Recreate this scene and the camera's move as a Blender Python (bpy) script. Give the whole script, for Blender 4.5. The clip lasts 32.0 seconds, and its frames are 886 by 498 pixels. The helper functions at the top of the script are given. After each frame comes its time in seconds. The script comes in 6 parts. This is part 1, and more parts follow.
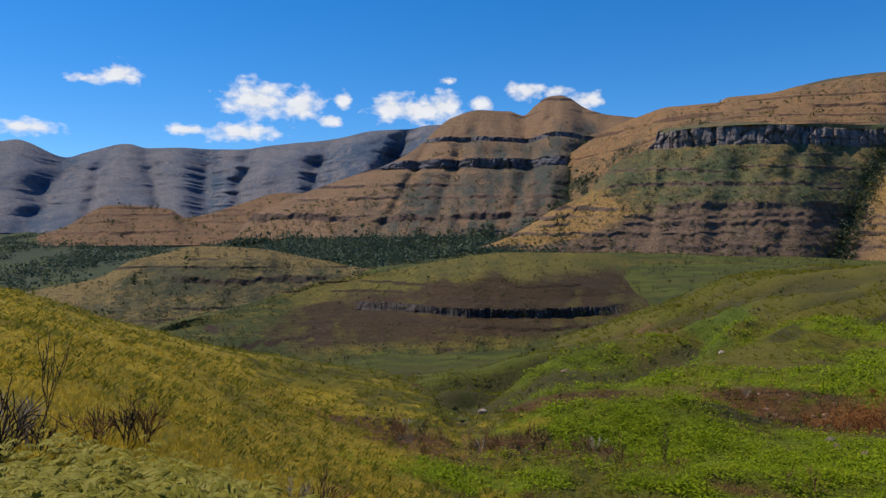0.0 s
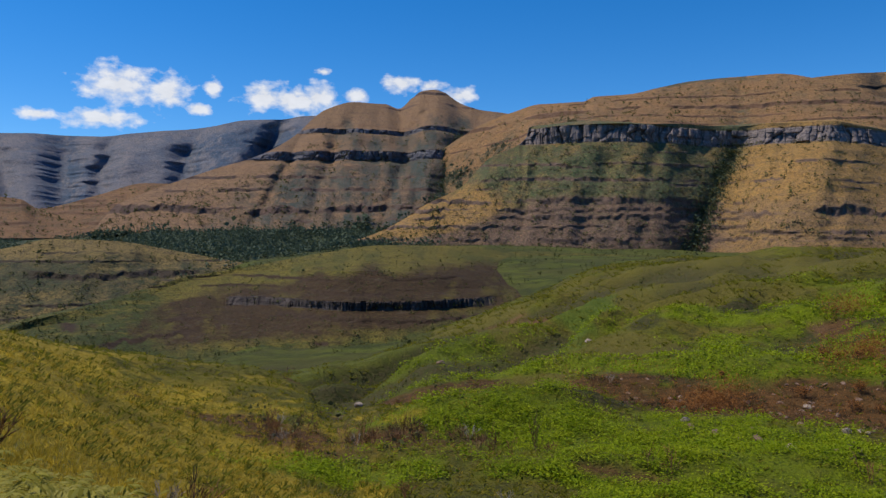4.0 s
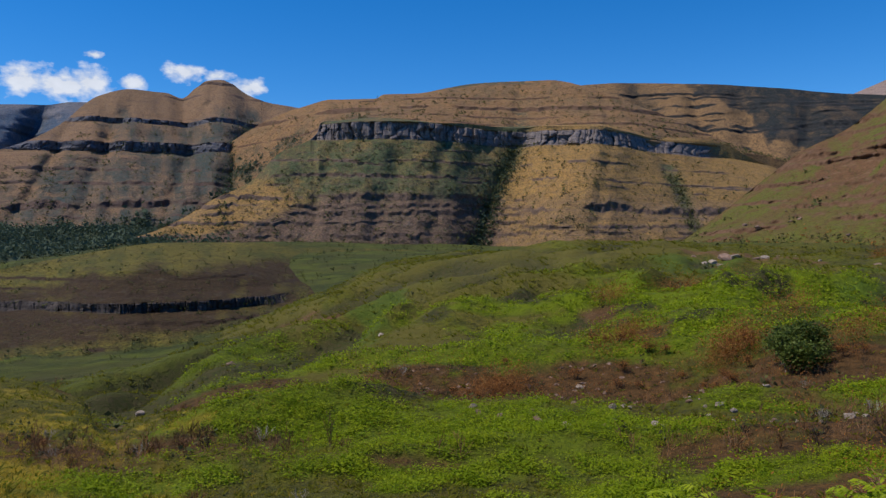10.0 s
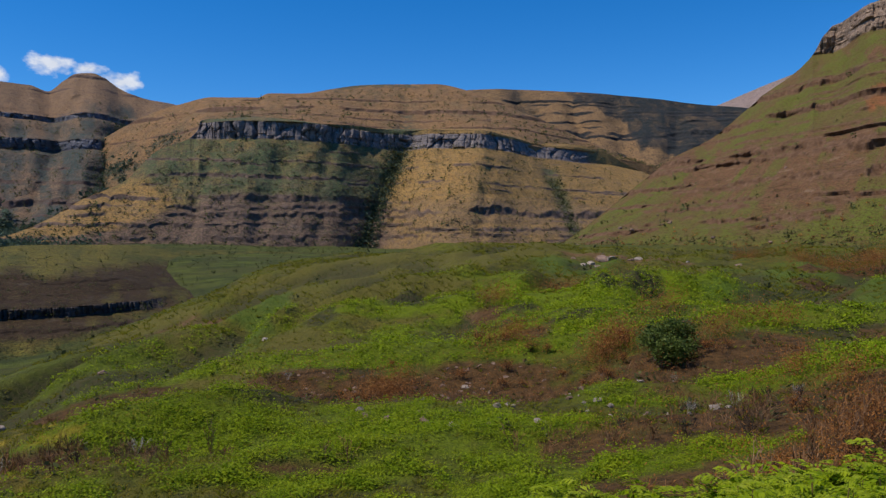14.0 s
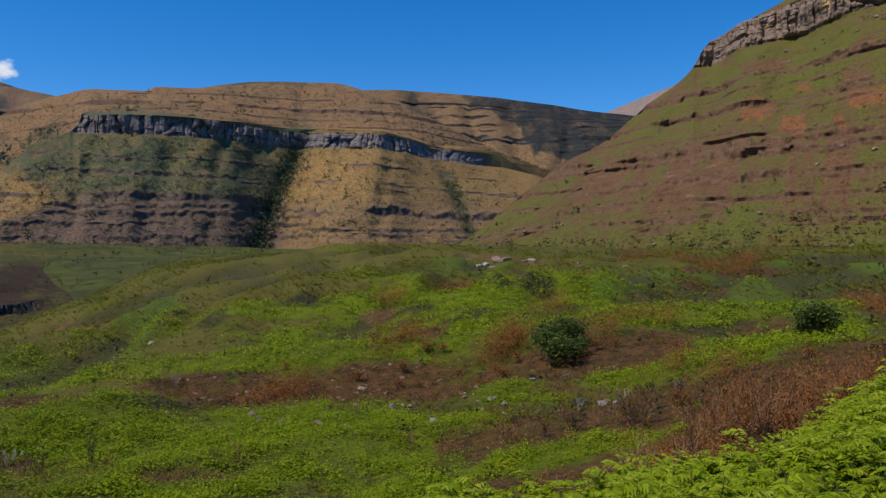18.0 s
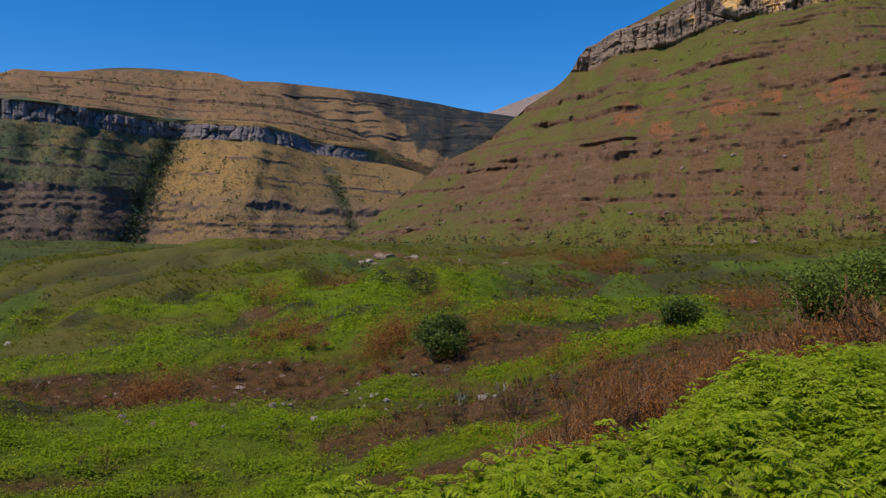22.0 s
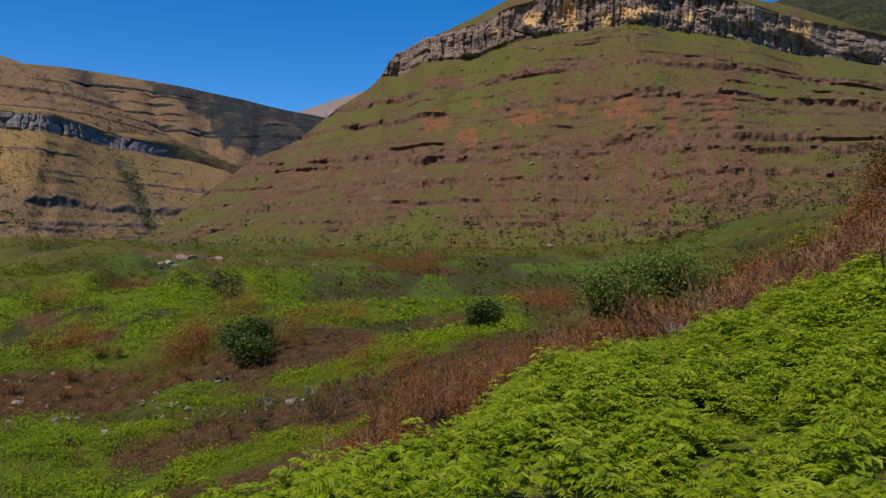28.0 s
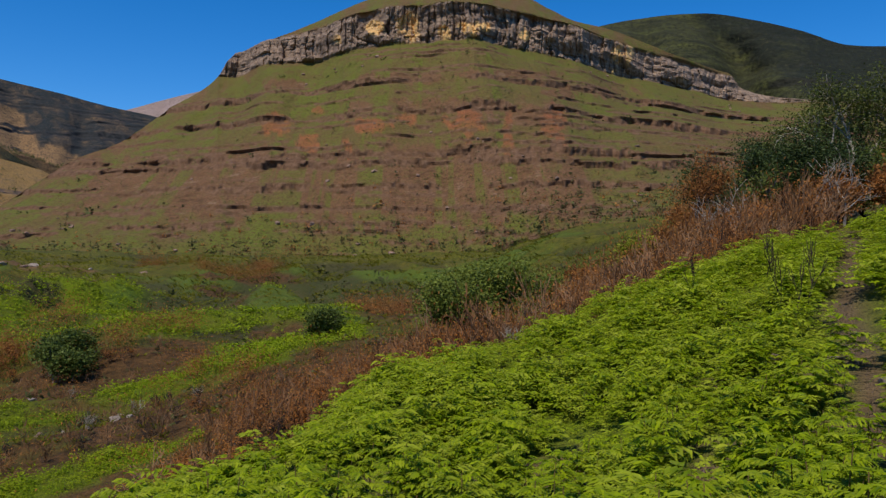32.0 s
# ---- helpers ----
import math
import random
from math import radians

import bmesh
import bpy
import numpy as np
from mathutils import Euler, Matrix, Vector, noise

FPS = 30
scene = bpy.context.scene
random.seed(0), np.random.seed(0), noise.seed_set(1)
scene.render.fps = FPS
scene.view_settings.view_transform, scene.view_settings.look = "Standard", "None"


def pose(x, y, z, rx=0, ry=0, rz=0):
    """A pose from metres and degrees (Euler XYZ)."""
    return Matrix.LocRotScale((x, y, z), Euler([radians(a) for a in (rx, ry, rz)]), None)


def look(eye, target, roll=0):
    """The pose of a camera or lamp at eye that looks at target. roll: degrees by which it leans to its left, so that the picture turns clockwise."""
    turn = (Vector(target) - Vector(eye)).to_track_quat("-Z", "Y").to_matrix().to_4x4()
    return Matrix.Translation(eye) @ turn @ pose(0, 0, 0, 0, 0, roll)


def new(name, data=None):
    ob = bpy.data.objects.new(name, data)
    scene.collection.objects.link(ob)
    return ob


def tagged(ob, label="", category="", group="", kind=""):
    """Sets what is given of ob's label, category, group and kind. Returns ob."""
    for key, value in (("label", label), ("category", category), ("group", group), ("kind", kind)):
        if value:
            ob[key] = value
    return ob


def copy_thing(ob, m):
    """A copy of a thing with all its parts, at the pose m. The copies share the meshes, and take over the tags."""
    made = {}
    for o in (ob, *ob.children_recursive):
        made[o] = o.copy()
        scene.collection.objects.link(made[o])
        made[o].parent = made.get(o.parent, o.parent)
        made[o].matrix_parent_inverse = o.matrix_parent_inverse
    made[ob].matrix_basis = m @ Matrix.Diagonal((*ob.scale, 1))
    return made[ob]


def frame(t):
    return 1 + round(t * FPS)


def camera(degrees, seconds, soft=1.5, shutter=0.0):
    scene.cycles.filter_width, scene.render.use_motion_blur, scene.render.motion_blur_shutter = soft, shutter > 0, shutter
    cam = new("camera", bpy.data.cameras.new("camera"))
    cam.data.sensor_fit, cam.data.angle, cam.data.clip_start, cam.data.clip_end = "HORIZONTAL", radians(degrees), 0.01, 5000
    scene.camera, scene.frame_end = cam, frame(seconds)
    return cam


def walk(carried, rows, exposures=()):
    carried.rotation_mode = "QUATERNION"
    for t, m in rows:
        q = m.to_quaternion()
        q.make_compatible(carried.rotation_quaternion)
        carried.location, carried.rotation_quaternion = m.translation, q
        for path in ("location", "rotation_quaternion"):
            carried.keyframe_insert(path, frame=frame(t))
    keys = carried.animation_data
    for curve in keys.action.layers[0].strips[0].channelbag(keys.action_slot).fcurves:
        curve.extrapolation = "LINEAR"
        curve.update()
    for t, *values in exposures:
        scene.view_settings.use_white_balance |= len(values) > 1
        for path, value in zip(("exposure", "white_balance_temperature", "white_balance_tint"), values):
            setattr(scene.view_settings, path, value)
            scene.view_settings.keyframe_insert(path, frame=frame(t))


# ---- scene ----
# The viewpoint is the origin: x to the right of the first view, y ahead, z up from the ground under the viewer.
# Bearings are degrees clockwise from y; places on landforms are (bearing, distance, height above the viewer's eye).
cam = camera(60.2, 32.0, soft=1.4)
EYE, TILT = 1.6, 0.5
ROWS = [
    (0.0, -0.00, -0.00, -0.00),
    (0.5, -1.15, -0.13, 0.04),
    (1.0, -2.30, -0.21, 0.02),
    (1.5, -3.46, -0.27, 0.01),
    (2.0, -4.62, -0.30, 0.05),
    (2.5, -5.75, -0.35, 0.03),
    (3.0, -6.92, -0.42, 0.01),
    (3.5, -8.11, -0.49, 0.02),
    (5.5, -12.91, -0.54, -0.00),
    (6.0, -14.24, -0.54, -0.01),
    (6.5, -15.61, -0.56, 0.01),
    (7.0, -16.97, -0.59, 0.09),
    (7.5, -18.32, -0.63, 0.11),
    (8.0, -19.65, -0.69, 0.21),
    (8.5, -20.98, -0.77, 0.26),
    (9.0, -22.27, -0.80, 0.33),
    (9.5, -23.52, -0.85, 0.41),
    (10.0, -24.74, -0.91, 0.46),
    (10.5, -25.92, -0.95, 0.46),
    (11.0, -27.06, -1.00, 0.48),
    (11.5, -28.18, -1.05, 0.44),
    (12.0, -29.27, -1.05, 0.41),
    (12.5, -30.32, -1.02, 0.34),
    (13.0, -31.31, -0.96, 0.35),
    (13.5, -32.30, -0.89, 0.36),
    (14.0, -33.23, -0.80, 0.40),
    (14.5, -34.17, -0.72, 0.42),
    (16.5, -37.94, -0.62, 0.35),
    (17.0, -38.92, -0.64, 0.32),
    (17.5, -39.93, -0.70, 0.19),
    (18.0, -40.96, -0.77, 0.07),
    (18.5, -42.07, -0.86, 0.02),
    (19.0, -43.07, -0.92, -0.09),
    (19.5, -44.18, -0.96, -0.18),
    (20.0, -45.31, -0.98, -0.28),
    (20.5, -46.43, -1.00, -0.29),
    (21.0, -47.52, -1.02, -0.36),
    (21.5, -48.61, -1.01, -0.41),
    (22.0, -49.69, -0.99, -0.48),
    (22.5, -50.75, -0.94, -0.50),
    (23.0, -51.80, -0.88, -0.57),
    (23.5, -52.86, -0.83, -0.61),
    (24.0, -53.93, -0.79, -0.60),
    (24.5, -55.04, -0.77, -0.61),
    (25.0, -56.15, -0.75, -0.65),
    (25.5, -57.33, -0.77, -0.74),
    (27.5, -62.51, -0.72, -0.97),
    (28.0, -63.88, -0.66, -1.06),
    (28.5, -65.32, -0.60, -1.04),
    (29.0, -66.75, -0.53, -1.07),
    (29.5, -68.18, -0.46, -1.06),
    (30.0, -69.61, -0.39, -1.11),
    (30.5, -71.10, -0.30, -1.15),
    (31.0, -72.61, -0.16, -1.26),
    (31.5, -74.16, -0.00, -1.30),
    (32.0, -75.72, 0.14, -1.37),
]
walk(cam, [(t, pose(0, 0, EYE, TILT, 0, 0) @ pose(0, 0, 0, 90 + pitch, roll, yaw)) for t, yaw, pitch, roll in ROWS],
     exposures=[(0.0, 0.15, 7050, 10), (3.0, 0.1, 6950, 10), (8.0, 0.0, 6500, 10), (32.0, 0.0, 6500, 10)])

# ---- sky and sun ----
SUN_BEARING, SUN_HEIGHT = -74.0, 58.0
world = bpy.data.worlds.new("sky")
scene.world = world
world.use_nodes = True
wn, wl = world.node_tree.nodes, world.node_tree.links
sky = wn.new("ShaderNodeTexSky")
sky.sky_type, sky.sun_disc = "NISHITA", False
sky.sun_elevation, sky.sun_rotation = radians(SUN_HEIGHT), radians(SUN_BEARING)
sky.altitude, sky.air_density, sky.dust_density, sky.ozone_density = 1500, 1.0, 0.2, 3.0
tint = wn.new("ShaderNodeMix")
tint.data_type, tint.blend_type = "RGBA", "MULTIPLY"
tint.inputs[0].default_value = 1.0
tint.inputs[7].default_value = (0.855, 0.975, 1.165, 1)
deep = wn.new("ShaderNodeHueSaturation")
deep.inputs["Saturation"].default_value = 1.27
wl.new(sky.outputs[0], tint.inputs[6])
wl.new(tint.outputs[2], deep.inputs["Color"])
wn["Background"].inputs["Strength"].default_value = 0.118


def w_math(op, a, b=0.0, clamp=False):
    m = wn.new("ShaderNodeMath")
    m.operation, m.use_clamp = op, clamp
    for s, v in zip(m.inputs, (a, b)):
        if isinstance(v, (int, float)):
            s.default_value = v
        else:
            wl.new(v, s)
    return m.outputs[0]


# fair-weather clouds low over the mountains: bearing, height, half width and half depth, in degrees
CLOUDS = [(-13.6, 11.2, 2.6, 1.5), (-10.5, 10.9, 1.6, 1.3), (-14.8, 8.9, 2.6, 0.7), (-1.6, 10.8, 3.6, 1.0), (-3.8, 11.0, 1.8, 1.1), (0.0, 11.1, 1.6, 1.0), (-7.4, 11.4, 0.6, 0.7), (6.2, 12.2, 1.6, 0.65), (10.6, 11.3, 1.6, 0.6), (-23.0, 12.4, 1.4, 0.8), (-25.2, 11.9, 1.1, 0.35),
          (-28.8, 8.4, 2.2, 0.55), (0.3, 12.9, 0.7, 0.25), (2.9, 11.2, 1.2, 0.5), (-18.7, 8.9, 1.2, 0.4), (-40, 11, 5, 1.6), (-8.4, 9.9, 0.9, 0.5), (8.4, 12.0, 1.2, 0.4)]
way = wn.new("ShaderNodeTexCoord")
split = wn.new("ShaderNodeSeparateXYZ")
wl.new(way.outputs["Generated"], split.inputs[0])
bearing = w_math("MULTIPLY", w_math("ARCTAN2", split.outputs[0], split.outputs[1]), 180 / math.pi)
height = w_math("MULTIPLY", w_math("ARCSINE", split.outputs[2]), 180 / math.pi)
place = wn.new("ShaderNodeCombineXYZ")
wl.new(bearing, place.inputs[0])
wl.new(w_math("MULTIPLY", height, 1.5), place.inputs[1])
puff = wn.new("ShaderNodeTexNoise")
puff.inputs["Scale"].default_value, puff.inputs["Detail"].default_value, puff.inputs["Roughness"].default_value = 0.85, 7.0, 0.55
wl.new(place.outputs[0], puff.inputs["Vector"])
body = None
for cb, ch, ca, cd in CLOUDS:
    dx = w_math("DIVIDE", w_math("SUBTRACT", bearing, cb), ca)
    dy = w_math("DIVIDE", w_math("SUBTRACT", height, ch), cd)
    one = w_math("SUBTRACT", 1.0, w_math("SQRT", w_math("ADD", w_math("MULTIPLY", dx, dx), w_math("MULTIPLY", dy, dy))))
    body = one if body is None else w_math("MAXIMUM", body, one)
dense = w_math("ADD", w_math("MULTIPLY", w_math("MAXIMUM", body, -1.0), 0.95), w_math("MULTIPLY", w_math("SUBTRACT", puff.outputs["Fac"], 0.46), 2.4))
dense = w_math("MULTIPLY", dense, 1.35, True)
white = wn.new("ShaderNodeMix")
white.data_type = "RGBA"
shade = w_math("ADD", 5.5, w_math("MULTIPLY", puff.outputs["Fac"], 2.6))
grey = wn.new("ShaderNodeCombineColor")
for s, k in zip(grey.inputs, (0.93, 0.97, 1.05)):
    wl.new(w_math("MULTIPLY", shade, k), s)
wl.new(w_math("MULTIPLY", dense, 0.9), white.inputs[0])
wl.new(deep.outputs[0], white.inputs[6])
wl.new(grey.outputs[0], white.inputs[7])
wl.new(white.outputs[2], wn["Background"].inputs["Color"])
sun_data = bpy.data.lights.new("sun", "SUN")
sun_data.energy, sun_data.angle, sun_data.color = 4.1, radians(0.53), (1.0, 0.9, 0.75)
sun = new("sun", sun_data)
sb, sh = radians(SUN_BEARING), radians(SUN_HEIGHT)
sun.matrix_world = look((0, 0, 300), (-math.sin(sb) * math.cos(sh), -math.cos(sb) * math.cos(sh), 300 - math.sin(sh)))

# ---- small tools ----
rng = np.random.default_rng(7)


def pchip(x, y, q):
    """A smooth curve through the points that never overshoots them, held level beyond its ends."""
    x, y, q = np.asarray(x, float), np.asarray(y, float), np.clip(q, x[0], x[-1])
    h, d = np.diff(x), np.diff(y) / np.diff(x)
    m = np.zeros_like(y)
    if len(x) > 2:
        w1, w2 = 2 * h[1:] + h[:-1], h[1:] + 2 * h[:-1]
        ok = d[:-1] * d[1:] > 0
        m[1:-1][ok] = ((w1 + w2)[ok]) / (w1[ok] / d[:-1][ok] + w2[ok] / d[1:][ok])
    m[0], m[-1] = d[0], d[-1]
    i = np.clip(np.searchsorted(x, q) - 1, 0, len(x) - 2)
    t = (q - x[i]) / h[i]
    return ((1 + 2 * t) * (1 - t) ** 2 * y[i] + t * (1 - t) ** 2 * h[i] * m[i]
            + t * t * (3 - 2 * t) * y[i + 1] + t * t * (t - 1) * h[i] * m[i + 1])


def lattice(i, j, k, seed):
    n = (i * 374761393 + j * 668265263 + k * 2147483647 + seed * 974711) & 0xFFFFFFFF
    n = ((n ^ (n >> 13)) * 1274126177) & 0xFFFFFFFF
    n = n ^ (n >> 16)
    return (n & 0xFFFF) / 32767.5 - 1


def value_noise(x, y, z, seed=0):
    flat = np.ndim(z) == 0 and float(z) == math.floor(z)
    x, y, z = np.broadcast_arrays(x, y, z)
    i, j, k = (np.floor(a).astype(np.int64) for a in (x, y, z))
    u, v, w = x - i, y - j, z - k
    u, v, w = (a * a * (3 - 2 * a) for a in (u, v, w))
    total = 0
    for di in (0, 1):
        for dj in (0, 1):
            for dk in (0,) if flat else (0, 1):
                total = total + (u if di else 1 - u) * (v if dj else 1 - v) * (w if dk else 1 - w) * lattice(i + di, j + dj, k + dk, seed)
    return total


def fbm(x, y, z=0.0, octaves=4, seed=0, rough=0.5):
    total, amp = 0, 1.0
    for o in range(octaves):
        total = total + amp * value_noise(np.asarray(x) * 2 ** o, np.asarray(y) * 2 ** o, np.asarray(z) * 2 ** o, seed + o)
        amp *= rough
    return total


def step(a, b, x):
    t = np.clip((x - a) / (b - a), 0, 1)
    return t * t * (3 - 2 * t)


def mesh_from(name, verts, faces, material=None, smooth=True, attributes=None):
    """A mesh from arrays: verts (n, 3) and faces (m, 3 or 4)."""
    me = bpy.data.meshes.new(name)
    verts, faces = np.asarray(verts, np.float32), np.asarray(faces, np.int32)
    k = faces.shape[1]
    me.vertices.add(len(verts))
    me.vertices.foreach_set("co", verts.ravel())
    me.loops.add(faces.size)
    me.loops.foreach_set("vertex_index", faces.ravel())
    me.polygons.add(len(faces))
    me.polygons.foreach_set("loop_start", np.arange(0, faces.size, k, dtype=np.int32))
    me.polygons.foreach_set("use_smooth", np.full(len(faces), smooth))
    for key, values in (attributes or {}).items():
        me.attributes.new(key, "FLOAT", "POINT").data.foreach_set("value", np.asarray(values, np.float32).ravel())
    me.update(calc_edges=True)
    me.validate()
    if material:
        me.materials.append(material)
    return me


def grid_faces(rows, cols):
    i = np.arange(rows * cols, dtype=np.int32).reshape(rows, cols)
    return np.stack([i[:-1, :-1], i[:-1, 1:], i[1:, 1:], i[1:, :-1]], -1).reshape(-1, 4)


def part(name, me, parent, label=""):
    ob = new(name, me)
    ob.parent = parent
    return tagged(ob, label)


# ---- materials ----
def nodes_of(name, roughness=0.9):
    m = bpy.data.materials.new(name)
    m.use_nodes = True
    n, l = m.node_tree.nodes, m.node_tree.links
    b = n["Principled BSDF"]
    b.inputs["Roughness"].default_value = roughness
    b.inputs["Specular IOR Level"].default_value = 0.15
    return m, n, l, b


def noise_node(n, l, scale, detail=4.0, rough=0.6, stretch=(1, 1, 1), coord="Object"):
    tc, mp, tx = n.new("ShaderNodeTexCoord"), n.new("ShaderNodeMapping"), n.new("ShaderNodeTexNoise")
    mp.inputs["Scale"].default_value = stretch
    l.new(tc.outputs[coord], mp.inputs["Vector"])
    l.new(mp.outputs[0], tx.inputs["Vector"])
    tx.inputs["Scale"].default_value, tx.inputs["Detail"].default_value, tx.inputs["Roughness"].default_value = scale, detail, rough
    return tx.outputs["Fac"]


def ramp(n, l, fac, *stops):
    r = n.new("ShaderNodeValToRGB")
    while len(r.color_ramp.elements) < len(stops):
        r.color_ramp.elements.new(0.5)
    for e, (p, c) in zip(r.color_ramp.elements, stops):
        e.position, e.color = p, (*c, 1) if len(c) == 3 else c
    l.new(fac, r.inputs["Fac"])
    return r.outputs["Color"]


def mix(n, l, fac, a, b, mode="MIX"):
    m = n.new("ShaderNodeMix")
    m.data_type, m.blend_type = "RGBA", mode
    for socket, v in (("Factor", fac), ("A", a), ("B", b)):
        s = [i for i in m.inputs if i.name == socket and i.type == ("VALUE" if socket == "Factor" else "RGBA")][0]
        if isinstance(v, (int, float)):
            s.default_value = v
        elif isinstance(v, tuple):
            s.default_value = (*v, 1)
        else:
            l.new(v, s)
    return [o for o in m.outputs if o.type == "RGBA"][0]


def attr(n, name):
    a = n.new("ShaderNodeAttribute")
    a.attribute_name = name
    return a.outputs["Fac"]


def math_node(n, l, op, a, b=0.0, clamp=False):
    m = n.new("ShaderNodeMath")
    m.operation, m.use_clamp = op, clamp
    for s, v in zip(m.inputs, (a, b)):
        if isinstance(v, (int, float)):
            s.default_value = v
        else:
            l.new(v, s)
    return m.outputs[0]


def bump(n, l, b, height, strength, distance):
    bp = n.new("ShaderNodeBump")
    bp.inputs["Strength"].default_value, bp.inputs["Distance"].default_value = strength, distance
    l.new(height, bp.inputs["Height"])
    l.new(bp.outputs[0], b.inputs["Normal"])


def ground_material():
    """Meadow grass, bracken, dry golden grass and burnt earth, mixed by how each is spread over the ground."""
    m, n, l, b = nodes_of("ground_cover", 0.95)
    fine, mid, big = noise_node(n, l, 2.2, 6), noise_node(n, l, 0.16, 5), noise_node(n, l, 0.02, 4)
    speck = noise_node(n, l, 0.8, 6, 0.75)
    green = mix(n, l, ramp(n, l, big, (0.35, (0, 0, 0)), (0.65, (1, 1, 1))), (0.095, 0.092, 0.012), (0.185, 0.16, 0.022))
    green = mix(n, l, ramp(n, l, mid, (0.38, (0, 0, 0)), (0.62, (1, 1, 1))), green, (0.16, 0.125, 0.022))
    green = mix(n, l, ramp(n, l, speck, (0.4, (0, 0, 0)), (0.75, (0.7, 0.7, 0.7))), green, (0.065, 0.085, 0.008))
    fold = noise_node(n, l, 0.05, 5, 0.7, (1.6, 0.6, 1))
    green = mix(n, l, ramp(n, l, fold, (0.45, (0, 0, 0)), (0.58, (0.55, 0.55, 0.55))), green, (0.115, 0.135, 0.008))
    green = mix(n, l, ramp(n, l, noise_node(n, l, 0.5, 8, 0.85), (0.47, (0, 0, 0)), (0.56, (0.75, 0.75, 0.75))), green, (0.045, 0.05, 0.01))
    lush = mix(n, l, fine, (0.105, 0.15, 0.004), (0.185, 0.24, 0.006))
    lush = mix(n, l, ramp(n, l, noise_node(n, l, 0.3, 6, 0.7), (0.5, (0, 0, 0)), (0.66, (0.75, 0.75, 0.75))), lush, (0.085, 0.1, 0.012))
    gold = mix(n, l, mid, (0.34, 0.25, 0.022), (0.5, 0.37, 0.04))
    gold = mix(n, l, ramp(n, l, speck, (0.45, (0, 0, 0)), (0.7, (0.7, 0.7, 0.7))), gold, (0.2, 0.18, 0.014))
    burnt = mix(n, l, ramp(n, l, speck, (0.35, (0, 0, 0)), (0.65, (1, 1, 1))), (0.04, 0.024, 0.011), (0.165, 0.084, 0.031))
    earth = mix(n, l, fine, (0.1, 0.062, 0.04), (0.22, 0.14, 0.088))
    c = mix(n, l, attr(n, "lush"), green, lush)
    # olive valley cover, its colours darkened to include shade on the left
    vale = mix(n, l, ramp(n, l, big, (0.4, (0, 0, 0)), (0.62, (1, 1, 1))), (0.034, 0.046, 0.014), (0.085, 0.084, 0.024))
    vale = mix(n, l, ramp(n, l, mid, (0.42, (0, 0, 0)), (0.6, (0.7, 0.7, 0.7))), vale, (0.055, 0.075, 0.012))
    vale = mix(n, l, ramp(n, l, speck, (0.5, (0, 0, 0)), (0.62, (0.7, 0.7, 0.7))), vale, (0.022, 0.028, 0.012))
    streaks = noise_node(n, l, 0.035, 6, 0.7, (0.6, 1.5, 1))
    vale = mix(n, l, ramp(n, l, streaks, (0.48, (0, 0, 0)), (0.6, (0.8, 0.8, 0.8))), vale, (0.1, 0.125, 0.018))
    c = mix(n, l, attr(n, "vale"), c, vale)
    c = mix(n, l, attr(n, "woods"), c, mix(n, l, mid, (0.028, 0.046, 0.038), (0.06, 0.08, 0.05)))
    c = mix(n, l, attr(n, "dry"), c, mix(n, l, speck, (0.085, 0.088, 0.016), mix(n, l, mid, (0.14, 0.115, 0.022), (0.2, 0.155, 0.034))))
    c = mix(n, l, attr(n, "field"), c, mix(n, l, mid, (0.062, 0.115, 0.014), (0.1, 0.16, 0.02)))
    # hollows and fold creases take dark scrub tones that stand in for shade
    c = mix(n, l, attr(n, "hollow_shade"), c, mix(n, l, ramp(n, l, speck, (0.4, (0, 0, 0)), (0.62, (1, 1, 1))), (0.04, 0.048, 0.012), (0.08, 0.062, 0.03)))
    c = mix(n, l, attr(n, "red"), c, mix(n, l, fine, (0.13, 0.07, 0.035), (0.22, 0.12, 0.06)))
    c = mix(n, l, attr(n, "gold"), c, gold)
    c = mix(n, l, attr(n, "burnt"), c, burnt)
    c = mix(n, l, attr(n, "earth"), c, earth)
    l.new(c, b.inputs["Base Color"])
    bump(n, l, b, math_node(n, l, "ADD", math_node(n, l, "MULTIPLY", fine, 0.4), speck), 1.0, 0.9)
    return m


